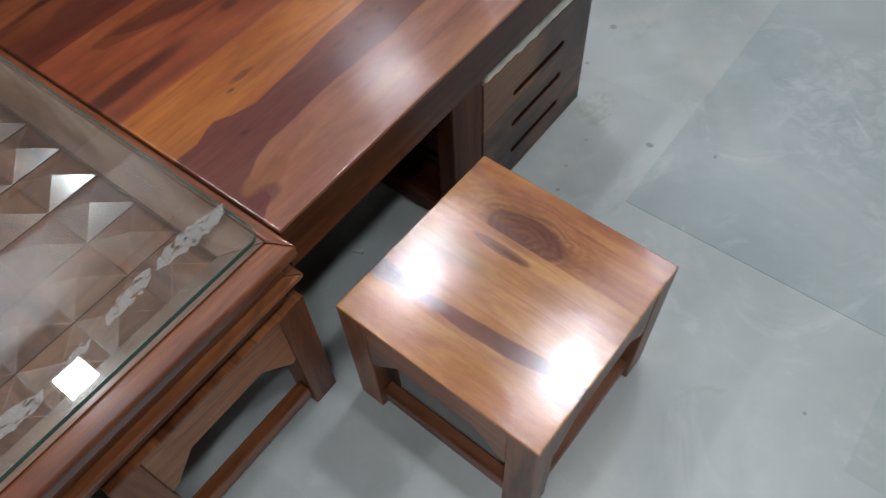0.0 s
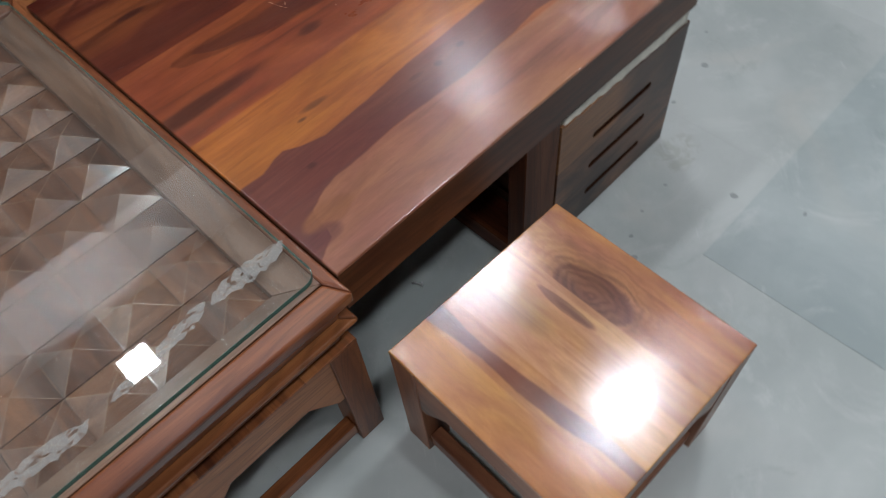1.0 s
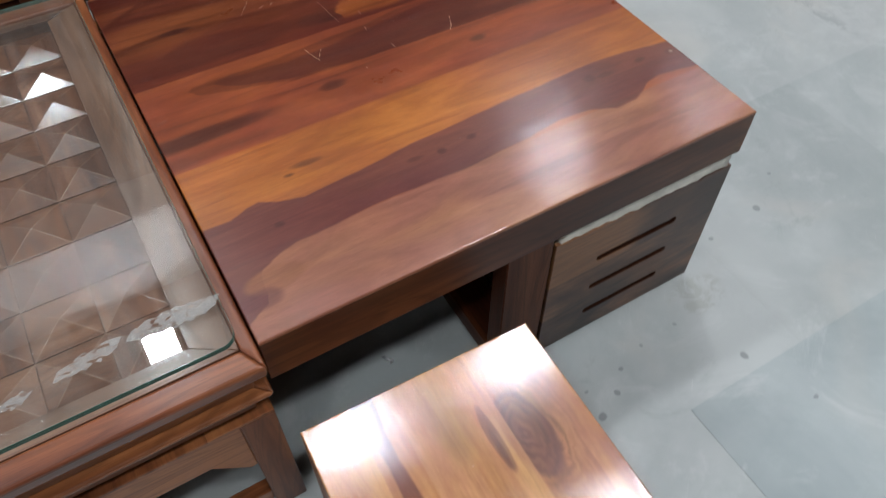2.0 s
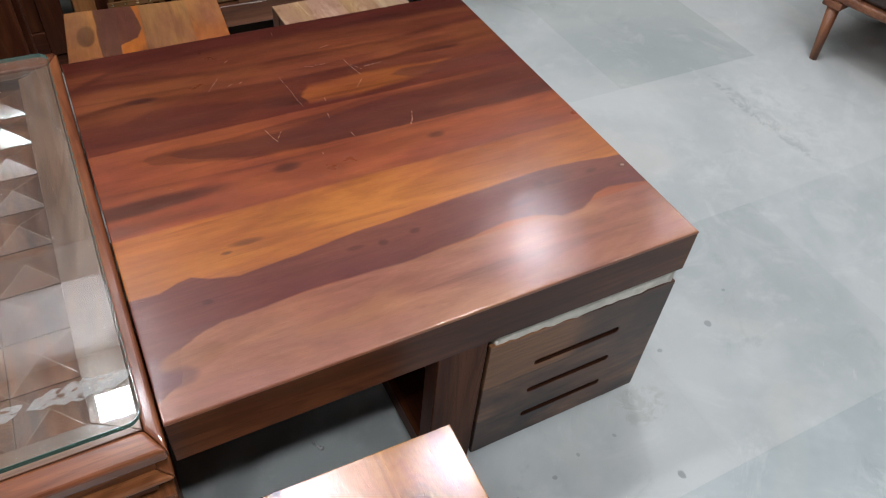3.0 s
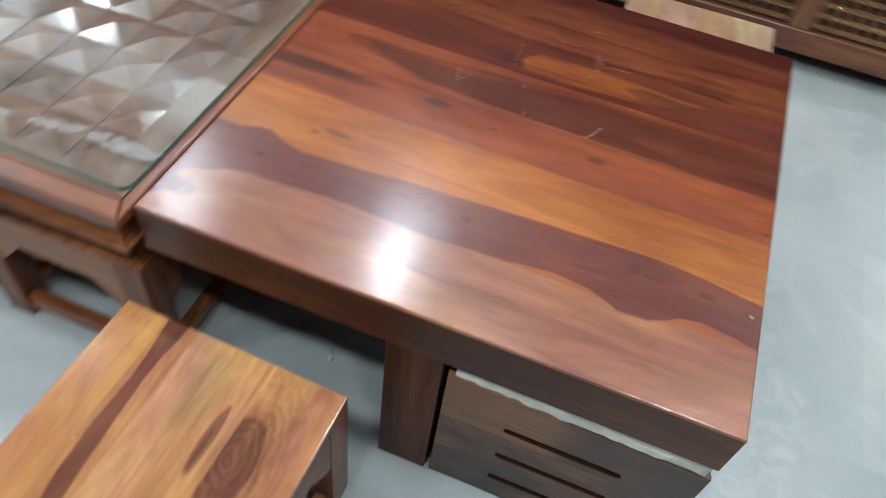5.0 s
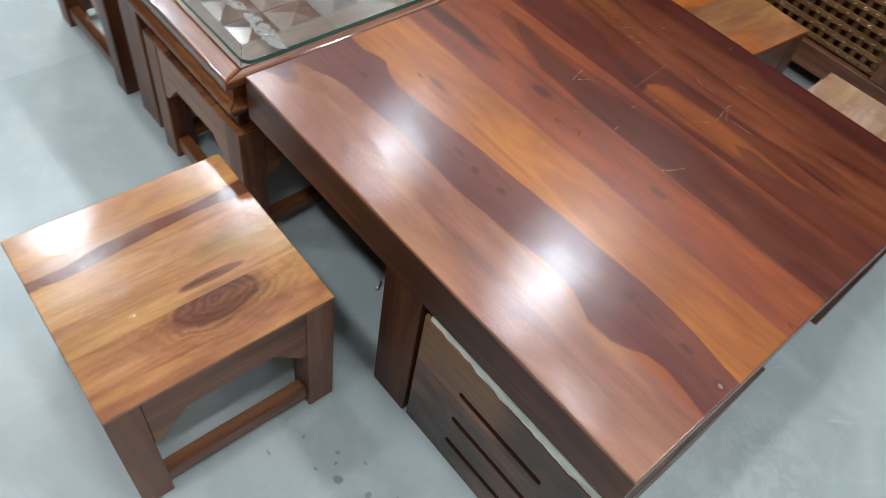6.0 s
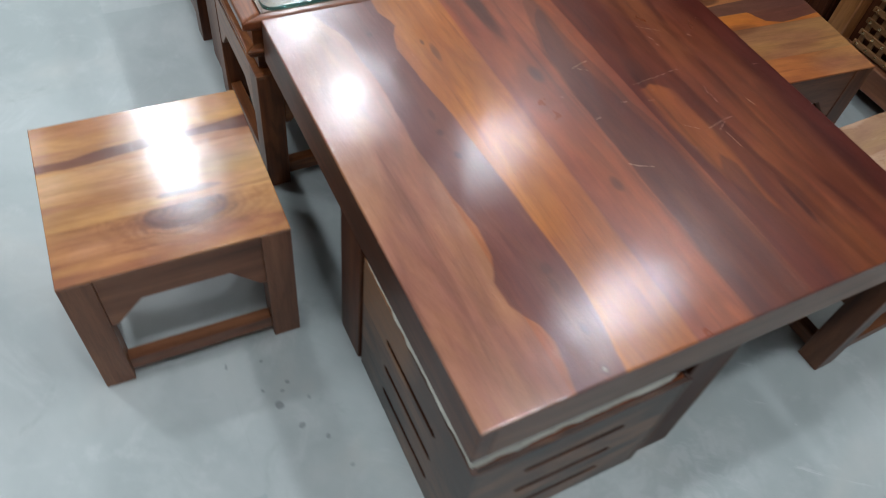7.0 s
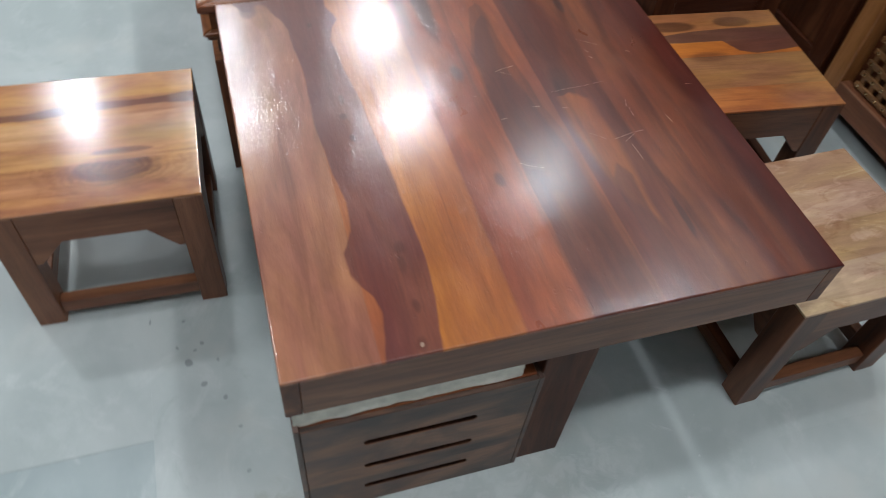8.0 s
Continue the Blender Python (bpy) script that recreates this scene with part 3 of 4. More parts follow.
def patch_top():
    """Odd boards side by side: tan with a knot, smoky purple, orange, greyed tan and brown."""
    f = Face("patchwork_stool_top").plane("y", (0.19, 0.19))
    S = 0.38
    c = f.ramp(f.math("DIVIDE", f.v0, S), [(0.0, (0.37, 0.15, 0.055)), (0.32, (0.36, 0.14, 0.05)), (0.325, (0.43, 0.135, 0.024)), (0.47, (0.41, 0.125, 0.024)),
                                           (0.475, (0.27, 0.125, 0.056)), (0.78, (0.29, 0.125, 0.052)), (0.785, (0.36, 0.12, 0.036)), (1.0, (0.33, 0.105, 0.032))])
    # a purple board that runs out slantwise, with the orange piece let into it
    wedge = f.between([(0.0, 0.096), (0.06, 0.085), (0.13, 0.074), (0.38, 0.066)], [(0.0, 0.122), (0.19, 0.124), (0.215, 0.165), (0.26, 0.178), (0.38, 0.165)], S, 0.004)
    c = f.mix(f.math("MULTIPLY", wedge, 0.85), c, (0.085, 0.034, 0.03))
    c = f.mix(f.math("MULTIPLY", f.blob(0.075, 0.055, 0.07, 0.02, 0.4), 0.8), c, (0.075, 0.025, 0.013))
    c = f.mix(f.math("MULTIPLY", f.blob(0.25, 0.045, 0.05, 0.022, 0.3), 0.7), c, (0.06, 0.021, 0.012))
    c = f.mix(f.math("MULTIPLY", f.blob(0.3, 0.03, 0.10, 0.03, 0.8), 0.4), c, (0.269, 0.145, 0.076))
    c = f.mix(f.math("MULTIPLY", f.blob(0.13, 0.18, 0.05, 0.018, 0.7), 0.55), c, (0.1, 0.034, 0.014))
    c = f.mix(f.math("MULTIPLY", f.blob(0.05, 0.28, 0.08, 0.05, 0.8), 0.45), c, (0.21, 0.085, 0.03))
    c = f.mix(f.math("MULTIPLY", f.blob(0.33, 0.34, 0.1, 0.05, 0.9), 0.35), c, (0.24, 0.15, 0.1))
    return f.lacquer(c, 0.4, 0.35, 0.4, 1.0, 0.25, 0.2)


M_PATCH = patch_top()


def cream_top():
    """Raw pale boards with rusty clouds."""
    f = Face("raw_cream_stool_top").plane("y", (0.18, 0.18))
    c = f.ramp(f.math("DIVIDE", f.v0, 0.36), [(0.0, (0.36, 0.215, 0.13)), (0.248, (0.35, 0.205, 0.125)), (0.252, (0.40, 0.25, 0.165)), (0.498, (0.39, 0.245, 0.16)), (0.502, (0.32, 0.19, 0.105)), (0.748, (0.33, 0.2, 0.11)), (0.752, (0.40, 0.28, 0.19)), (1.0, (0.38, 0.26, 0.17))])
    rust = f.noise(f.vec("MULTIPLY", f.p, (9, 16, 1)), 1.0, 5, 0.65, 1.0)
    c = f.mix(f.math("MULTIPLY", f.step(rust, 0.52, 0.68), 0.6), c, (0.22, 0.098, 0.045))
    pale = f.noise(f.vec("MULTIPLY", f.p, (7, 22, 1)), 1.0, 5, 0.65, 1.3)
    c = f.mix(f.math("MULTIPLY", f.step(pale, 0.5, 0.64), 0.6), c, (0.52, 0.36, 0.25))
    return f.lacquer(c, 0.4, 0.4, 0.25, 0.8, 0.25, 0.22)


M_CREAM = [cream_top()]


SLAB_COORDS = []
DIRT, BROWN, PALE, GREY = (0.13, 0.14, 0.14), (0.27, 0.26, 0.21), (0.62, 0.63, 0.62), (0.23, 0.25, 0.25)
SPOTS = [(0.535, -0.175, 0.009, 0.008, 0.6, DIRT), (0.43, -0.178, 0.004, 0.004, 0.5, DIRT), (0.491, -0.146, 0.005, 0.005, 0.5, DIRT), (0.591, -0.149, 0.006, 0.006, 0.55, DIRT),
         (0.54, -0.117, 0.005, 0.004, 0.4, DIRT), (0.506, -0.16, 0.004, 0.005, 0.5, DIRT), (0.493, -0.196, 0.004, 0.003, 0.5, DIRT), (0.63, -0.11, 0.005, 0.004, 0.5, DIRT),
         (0.415, -0.245, 0.008, 0.003, 0.5, DIRT), (1.181, 0.064, 0.009, 0.009, 0.5, DIRT), (1.289, 0.129, 0.005, 0.005, 0.4, DIRT), (1.022, 0.049, 0.006, 0.005, 0.45, DIRT),
         (0.867, -0.214, 0.009, 0.009, 0.6, DIRT), (0.795, -0.086, 0.005, 0.005, 0.4, DIRT), (0.7, -0.089, 0.005, 0.005, 0.4, DIRT), (0.92, -0.352, 0.006, 0.005, 0.5, DIRT),
         (0.45, -0.755, 0.004, 0.004, 0.5, DIRT), (0.89, -0.05, 0.07, 0.05, 0.35, BROWN), (1.93, 0.66, 0.035, 0.26, 0.5, GREY), (2.03, 0.60, 0.12, 0.26, 0.3, PALE), 
         (1.25, -0.55, 0.25, 0.2, 0.2, PALE), (1.0, 0.35, 0.2, 0.3, 0.25, PALE)]



def stone(name, a, b, stain):
    """Honed grey-green slab: cloudy tone, dusty wash, pale scuffs, small dark specks."""
    n = Nodes(name)
    tc = n.node("ShaderNodeTexCoord")
    SLAB_COORDS.append(tc)
    p = tc.outputs["Object"]
    cloud = n.noise(p, 1.6, 5, 0.6, 0.5)
    fine = n.noise(p, 9.0, 6, 0.65)
    grit = n.noise(p, 160.0, 3, 0.6)
    c = n.mix(n.step(cloud, 0.34, 0.66), a, b)
    c = n.mix(n.math("MULTIPLY", n.step(fine, 0.5, 0.75), 0.26), c, tuple(min(1, x * 1.25) for x in b))
    warm = n.noise(n.vec("ADD", p, (3.1, 7.7, 0.0)), 2.3, 4, 0.6, 0.8)
    c = n.mix(n.math("MULTIPLY", n.step(warm, 0.5, 0.7), 0.5), c, (b[0] * 1.07, b[1] * 1.0, b[2] * 0.95))
    c = n.mix(n.math("MULTIPLY", n.step(n.noise(p, 4.3, 6, 0.7, 1.2), 0.6, 0.74), 0.5), c, stain)
    wash = n.noise(n.vec("ADD", p, (9.3, 2.2, 0.0)), 3.4, 7, 0.68, 2.2)
    c = n.mix(n.math("MULTIPLY", n.step(wash, 0.52, 0.72), 0.34), c, (0.60, 0.615, 0.60))
    # scuffs drawn out along a slant
    sl = n.node("ShaderNodeVectorRotate", {"Vector": p, "Angle": 0.7}).outputs[0]
    scuff = n.noise(n.vec("MULTIPLY", sl, (34, 5, 1)), 1.0, 5, 0.7, 0.8)
    here = n.step(n.noise(p, 2.1, 2), 0.52, 0.68)
    c = n.mix(n.math("MULTIPLY", n.math("MULTIPLY", n.step(scuff, 0.62, 0.72), here), 0.35), c, (0.66, 0.67, 0.66))
    fleck = n.noise(p, 38.0, 3, 0.5)
    c = n.mix(n.math("MULTIPLY", n.step(fleck, 0.74, 0.8), 0.35), c, (0.7, 0.7, 0.69))
    tone = n.math("MULTIPLY_ADD", n.node("ShaderNodeObjectInfo").outputs["Random"], 0.07, 0.965)
    t = n.node("ShaderNodeCombineXYZ", (tone, tone, tone)).outputs[0]
    c = n.mix(1.0, c, t, "MULTIPLY")
    # drips and spots of dirt, a brown stain by the box stool, a scraped streak
    xy = n.node("ShaderNodeSeparateXYZ", (n.vec("ADD", p, n.vec("MULTIPLY", n.vec("SUBTRACT", n.node("ShaderNodeTexNoise", {"Vector": p, "Scale": 45.0}).outputs["Color"], (0.5, 0.5, 0.5)), (0.012, 0.012, 0)),),))
    for x, y, rx, ry, k, col in SPOTS:
        dx = n.math("DIVIDE", n.math("SUBTRACT", xy.outputs[0], x), rx)
        dy = n.math("DIVIDE", n.math("SUBTRACT", xy.outputs[1], y), ry)
        d = n.math("ADD", n.math("MULTIPLY", dx, dx), n.math("MULTIPLY", dy, dy))
        m = n.math("SUBTRACT", 1.0, n.step(d, 0.4, 1.3))
        if rx > 0.02:
            m = n.math("MULTIPLY", m, n.step(n.noise(p, 17.0, 6, 0.72, 1.2), 0.44, 0.58))
        c = n.mix(n.math("MULTIPLY", m, k), c, col)
    c = n.mix(n.math("MULTIPLY", n.step(grit, 0.6, 0.8), 0.12), c, (0.2, 0.21, 0.2))
    n.bump(n.math("ADD", n.math("MULTIPLY", fine, 1.0), n.math("MULTIPLY", grit, 0.15)), 0.2, 0.001)
    return n.finish(c, n.math("MULTIPLY_ADD", fine, 0.3, 0.27))


M_SLAB = stone("grey_green_stone", (0.36, 0.392, 0.382), (0.465, 0.49, 0.478), (0.31, 0.339, 0.325))
M_SLAB_BLUE = stone("blue_grey_stone", (0.285, 0.33, 0.33), (0.39, 0.43, 0.428), (0.25, 0.288, 0.284))
M_SLAB_DEEP = stone("green_grey_stone", (0.335, 0.372, 0.357), (0.43, 0.46, 0.44), (0.29, 0.325, 0.31))
M_SLAB_PALE = stone("pale_worn_stone", (0.40, 0.427, 0.416), (0.505, 0.525, 0.51), (0.34, 0.37, 0.355))
M_JOINT = stone("floor_bed", (0.15, 0.16, 0.16), (0.19, 0.20, 0.20), (0.12, 0.13, 0.13))


def plain(name, color, rough, spread=0.12, scale=6.0, relief=0.15, **ins):
    n = Nodes(name)
    v = n.noise(n.coords(), scale, 5, 0.6)
    c = n.mix(n.step(v, 0.3, 0.7), tuple(x * (1 - spread) for x in color), tuple(min(1, x * (1 + spread)) for x in color))
    n.bump(n.noise(n.coords(), scale * 25, 3, 0.6), relief, 0.001)
    return n.finish(c, rough, **ins)


M_BEAM = plain("white_plaster", (0.88, 0.88, 0.87), 0.8, 0.03, 2.0, relief=0.004)
M_WALL = plain("greige_wall_paint", (0.28, 0.265, 0.245), 0.8, 0.08, 2.0)
M_WALL_PALE = plain("off_white_wall_paint", (0.66, 0.66, 0.64), 0.7, 0.05, 2.0)
M_CEIL = plain("ceiling_paint", (0.15, 0.153, 0.153), 0.85, 0.05, 2.0)
M_FOAM = plain("dirty_white_foam", (0.8, 0.77, 0.68), 0.95, 0.16, 22.0)
M_BRASS = plain("brass_stud", (0.75, 0.55, 0.3), 0.25, 0.1, 60.0, Metallic=1.0)
M_STEEL = plain("bright_screw", (0.85, 0.85, 0.85), 0.45, 0.1, 60.0, Metallic=1.0)
M_LEATHER = plain("dark_brown_leather", (0.042, 0.021, 0.015), 0.38, 0.3, 14.0)
M_FRAME = plain("lamp_frame_white", (0.8, 0.8, 0.8), 0.5, 0.02)
g = Nodes("clear_glass")
clear = g.node("ShaderNodeBsdfTransparent", {"Color": (0.94, 0.975, 0.96, 1)}).outputs[0]
gloss = g.node("ShaderNodeBsdfGlossy", {"Color": (1, 1, 1, 1), "Roughness": 0.0}).outputs[0]
steep = g.math("POWER", g.node("ShaderNodeLayerWeight", {"Blend": 0.5}).outputs["Facing"], 5.0)
sheet = g.node("ShaderNodeMixShader", {0: g.math("MULTIPLY_ADD", steep, 0.945, 0.055), 1: clear, 2: gloss}).outputs[0]
# streaky dust film, which also paints in the ceiling's grey haze on the glass
haze_dust = g.node("ShaderNodeBsdfDiffuse", {"Color": (0.6, 0.6, 0.57, 1)}).outputs[0]
haze_smear = g.math("MULTIPLY_ADD", g.step(g.noise(g.coords((24, 2.5, 1)), 1.0, 5, 0.65), 0.35, 0.75), 0.045, 0.012)
g.put(g.t.nodes["Material Output"].inputs[0], g.node("ShaderNodeMixShader", {0: haze_smear, 1: sheet, 2: haze_dust}).outputs[0])
M_GLASS = g.mat
g = Nodes("green_glass_edge")
M_GLASS_EDGE = g.finish((0.07, 0.2, 0.17), 0.15, Transmission_Weight=0.5, IOR=1.5)
g = Nodes("torn_film")
tears = g.noise(g.vec("MULTIPLY", g.vec("ADD", g.coords(), g.node("ShaderNodeCombineXYZ", (g.math("MULTIPLY", g.noise(g.coords(), 12.0, 3), 0.03), 0.0, 0.0)).outputs[0]), (70, 190, 1)), 1.0, 4, 0.6, 0.8)
M_FILM = g.finish((0.36, 0.355, 0.335), 0.4, Alpha=g.math("MULTIPLY", g.step(tears, 0.40, 0.48), 0.36))
g = Nodes("lamp_diffuser")
M_GLOW = g.finish((0.9, 0.9, 0.9), 0.5, Emission_Color=(0.93, 0.985, 1, 1), Emission_Strength=6.0)
M_GLOW.cycles.emission_sampling = "NONE"

# ---- the room ----
floor = obj("floor", block(-6, 6, -5, 6.5, -0.12, -0.0012, 0), M_JOINT)
for tc in SLAB_COORDS:
    tc.object = floor
tagged(floor, "polished grey-green stone slab floor with stains and scuffs", "floor", kind="structure")
for nm, dims in (("wall_north", (-6, 6, 6.5, 6.7, -0.12, 3.3)), ("wall_south", (-6, 6, -5.2, -5, -0.12, 3.3)), ("wall_west", (-6.2, -6, -5.2, 6.7, -0.12, 3.3)), ("wall_east", (6, 6.2, -5.2, 6.7, -0.12, 3.3))):
    pale = nm == "wall_west"
    tagged(obj(nm, block(*dims, 0), M_WALL_PALE if pale else M_WALL), "plain off-white painted showroom wall" if pale else "plain greige painted showroom wall", "wall", kind="structure")
tagged(obj("ceiling", block(-6, 6, -5, 6.5, CEILING, CEILING + 0.2, 0), M_CEIL), "plain grey ceiling with square downlights", "ceiling", kind="structure")
tagged(obj("trim_beam", block(-6, 6, 2.3, 2.56, 2.446, CEILING, 0.003), M_BEAM), "white dropped beam under the ceiling", "beam", kind="structure")


def downlight(x, y, share):
    lamp = thing("ceiling_lamp", pose(x, y, CEILING), "square white recessed LED ceiling light, lit, in a partly added grid", "lamp", "ceiling lights")
    b = plate([(-0.10, -0.10), (0.10, -0.10), (0.10, 0.10), (-0.10, 0.10)], 0.012, pose(0, 0, -0.012), [[(-0.082, -0.082), (-0.082, 0.082), (0.082, 0.082), (0.082, -0.082)]], 0)
    part("frame", b, M_FRAME, lamp)
    part("diffuser", block(-0.081, 0.081, -0.081, 0.081, -0.006, -0.001, 0), M_GLOW, lamp)
    d = bpy.data.lights.new("downlight", "AREA")
    d.shape, d.size, d.energy, d.color = "SQUARE", 0.165, LAMP_WATTS * share, (0.925, 0.97, 1.03)
    d.spread = radians(LAMP_SPREAD)
    li = new("downlight", d)
    li.matrix_world = pose(x, y, CEILING - 0.014)


for at in LAMPS:
    downlight(*at)


# ---- furniture ----
def cross_base(t, w, d, h, mx, my, mz, inset=0.003, leg=0.092, rail=0.022):
    """Four legs at the middle of the sides, a post in the centre, and floor rails that join them."""
    for sx, sy in ((0, -1), (0, 1), (-1, 0), (1, 0)):
        cx, cy = sx * (w / 2 - inset - 0.02), sy * (d / 2 - inset - 0.02)
        hx, hy = (leg / 2, 0.02) if sy else (0.02, leg / 2)
        part("leg", block(cx - hx, cx + hx, cy - hy, cy + hy, 0, h, 0.002), mz, t)
        if sy:
            a, b = sorted((sy * (rail + 0.014), cy - sy * 0.022))
            part("floor_rail", block(-rail, rail, a, b, 0.012, 0.06, 0.002), my, t)
            part("top_rail", block(-0.022, 0.022, a, b, h - 0.05, h - 0.004, 0.002), my, t)
        else:
            a, b = sorted((sx * (rail + 0.014), cx - sx * 0.022))
            part("floor_rail", block(a, b, -rail, rail, 0.012, 0.06, 0.002), mx, t)
            part("top_rail", block(a, b, -0.022, 0.022, h - 0.05, h - 0.004, 0.002), mx, t)
    q = rail + 0.0125
    part("centre_post", block(-q, q, -q, q, 0, h - 0.002, 0.002), mz, t)


def coffee_table():
    t = thing("coffee_table", pose(0.45, 0.45, 0), "square glossy sheesham coffee table with a scratched plank top", "table")
    seams = [0, 0.137, 0.232, 0.352, 0.463, 0.578, 0.695, 0.80, 0.90]
    for a, b in zip(seams, seams[1:]):
        free = ("x-", "x+") + (("y-",) if a == 0 else ()) + (("y+",) if b == 0.9 else ())
        part("plank", plank_mesh(-0.45, 0.45, a - 0.45, b - 0.45 - 0.00004, 0.4675, 0.473, 0.003, free), M_TABLE_TOP, t)
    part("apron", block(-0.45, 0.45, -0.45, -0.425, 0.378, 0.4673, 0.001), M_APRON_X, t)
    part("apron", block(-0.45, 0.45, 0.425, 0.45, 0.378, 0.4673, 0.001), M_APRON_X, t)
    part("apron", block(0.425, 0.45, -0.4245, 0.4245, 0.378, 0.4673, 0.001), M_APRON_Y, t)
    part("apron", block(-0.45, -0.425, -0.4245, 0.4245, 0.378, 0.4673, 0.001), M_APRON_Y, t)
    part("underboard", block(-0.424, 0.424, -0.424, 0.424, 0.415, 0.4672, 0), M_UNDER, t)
    cross_base(t, 0.9, 0.9, 0.4145, M_EDGE_X, M_EDGE_Y, M_EDGE_Z, rail=0.042)
    return t


def stool(m, label, seams, tops, legs, group="wooden stools", w=0.38, h=0.329):
    """A low stool: plank top, square legs, aprons with cut corners and low stretchers."""
    t = thing("stool", m, label, "stool", group)
    mx, my, mz = legs
    r = w / 2
    for i, (a, b) in enumerate(zip(seams, seams[1:])):
        free = ("y-", "y+") + (("x-",) if i == 0 else ()) + (("x+",) if i == len(seams) - 2 else ())
        part("plank", plank_mesh(a - r, b - r - 0.00004, -r, r, h - 0.005, h, 0.002, free), tops[i % len(tops)], t)
    for sx in (-1, 1):
        for sy in (-1, 1):
            x0, x1 = sorted((sx * r, sx * (r - 0.053)))
            y0, y1 = sorted((sy * r, sy * (r - 0.053)))
            part("leg", block(x0, x1, y0, y1, 0, h - 0.0052, 0.0015), mz, t)
    q, z0, z1, zc = r - 0.0532, 0.246, h - 0.0052, 0.190
    shape = [(-q, zc), (-q + 0.012, zc), (-q + 0.062, z0), (q - 0.062, z0), (q - 0.012, zc), (q, zc), (q, z1), (-q, z1)]
    for a in range(4):
        turn = Matrix.Rotation(a * math.pi / 2, 4, "Z")
        part("apron", plate(shape, 0.022, turn @ Matrix.Translation((0, -r + 0.0235, 0)) @ UP), mx if a % 2 == 0 else my, t)
        b = block(-q, q, -r + 0.008, -r + 0.034, 0.024, 0.060, 0.002)
        b.transform(turn)
        part("stretcher", b, mx if a % 2 == 0 else my, t)
    return t


def slot(cx, cz, w, hgt=0.016):
    return rounded(cx - w / 2, cx + w / 2, cz - hgt / 2, cz + hgt / 2, hgt / 2 - 0.0005, 3)


def slotted_stool():
    t = thing("slotted_stool", pose(0.705, 0.206, 0), "dark weathered box stool with slotted sides and torn white padding", "stool")
    r, h = 0.2, 0.33
    for a in range(4):
        turn = Matrix.Rotation(a * math.pi / 2, 4, "Z")
        w = r if a % 2 == 0 else r - 0.0095
        out = [(-w, 0), (w, 0), (w, h), (-w, h)]
        if a == 0:  # the front panel stands higher, with a splintered upper edge
            rnd = random.Random(5)
            out = [(-w, 0), (w, 0)] + [(w - 2 * w * k / 30, 0.336 + 0.011 * k / 30 + rnd.uniform(-0.0028, 0.0022)) for k in range(31)]
        holes = [slot(0.0, z, 0.19, 0.016) for z in (0.245, 0.156, 0.072)]
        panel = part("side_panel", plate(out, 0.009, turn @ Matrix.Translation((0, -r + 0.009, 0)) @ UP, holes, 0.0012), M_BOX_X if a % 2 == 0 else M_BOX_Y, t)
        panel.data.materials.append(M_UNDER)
        for f in panel.data.polygons:  # the cut walls of the slots are coloured dark, for the shade inside
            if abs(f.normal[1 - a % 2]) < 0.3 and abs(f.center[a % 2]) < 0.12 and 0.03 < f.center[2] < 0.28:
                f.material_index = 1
    for a in range(4):
        b = block(-r + 0.03, r - 0.03, -r + 0.0092, -r + 0.029, 0.02, h - 0.03, 0.001)
        b.transform(Matrix.Rotation(a * math.pi / 2, 4, "Z"))
        # all linings but the front one carry the shade behind the slots as colour
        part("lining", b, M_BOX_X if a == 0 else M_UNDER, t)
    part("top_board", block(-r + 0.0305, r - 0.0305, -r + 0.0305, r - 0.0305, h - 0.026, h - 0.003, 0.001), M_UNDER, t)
    for sx in (-1, 1):
        x0, x1 = sorted((sx * (r - 0.0095), sx * (r - 0.03)))
        part("top_rail", block(x0, x1, -r + 0.0097, r - 0.0097, h - 0.025, h + 0.001, 0.0015), M_TOPFRAME_Y, t, "reddish rail under the cushion")
        part("top_rail", block(-r + 0.0305, r - 0.0305, x0, x1, h - 0.025, h + 0.001, 0.0015), M_TOPFRAME_X, t, "reddish rail under the cushion")
    # soft padding with a ragged edge, squeezed below the table
    b = bmesh.new()
    bmesh.ops.create_cube(b, size=1, matrix=Matrix.LocRotScale((0.0, -0.0175, h + 0.0235), None, (0.378, 0.361, 0.044)))
    bmesh.ops.subdivide_edges(b, edges=b.edges[:], cuts=22, use_grid_fill=True)
    for v in b.verts:
        q = noise.noise_vector(v.co * 30) * 0.003 + noise.noise_vector(v.co * 90) * 0.0016
        high = v.co.z > h + 0.03
        v.co += Vector((q.x, q.y, min(q.z, 0.0005) if high else max(q.z, -0.0003) + max(0.0, 0.006 * noise.noise(v.co * 14)) * (v.co.z < h + 0.01)))
    part("cushion", b, M_FOAM, t, "dirty white foam cushion with torn edges", True)
    return t


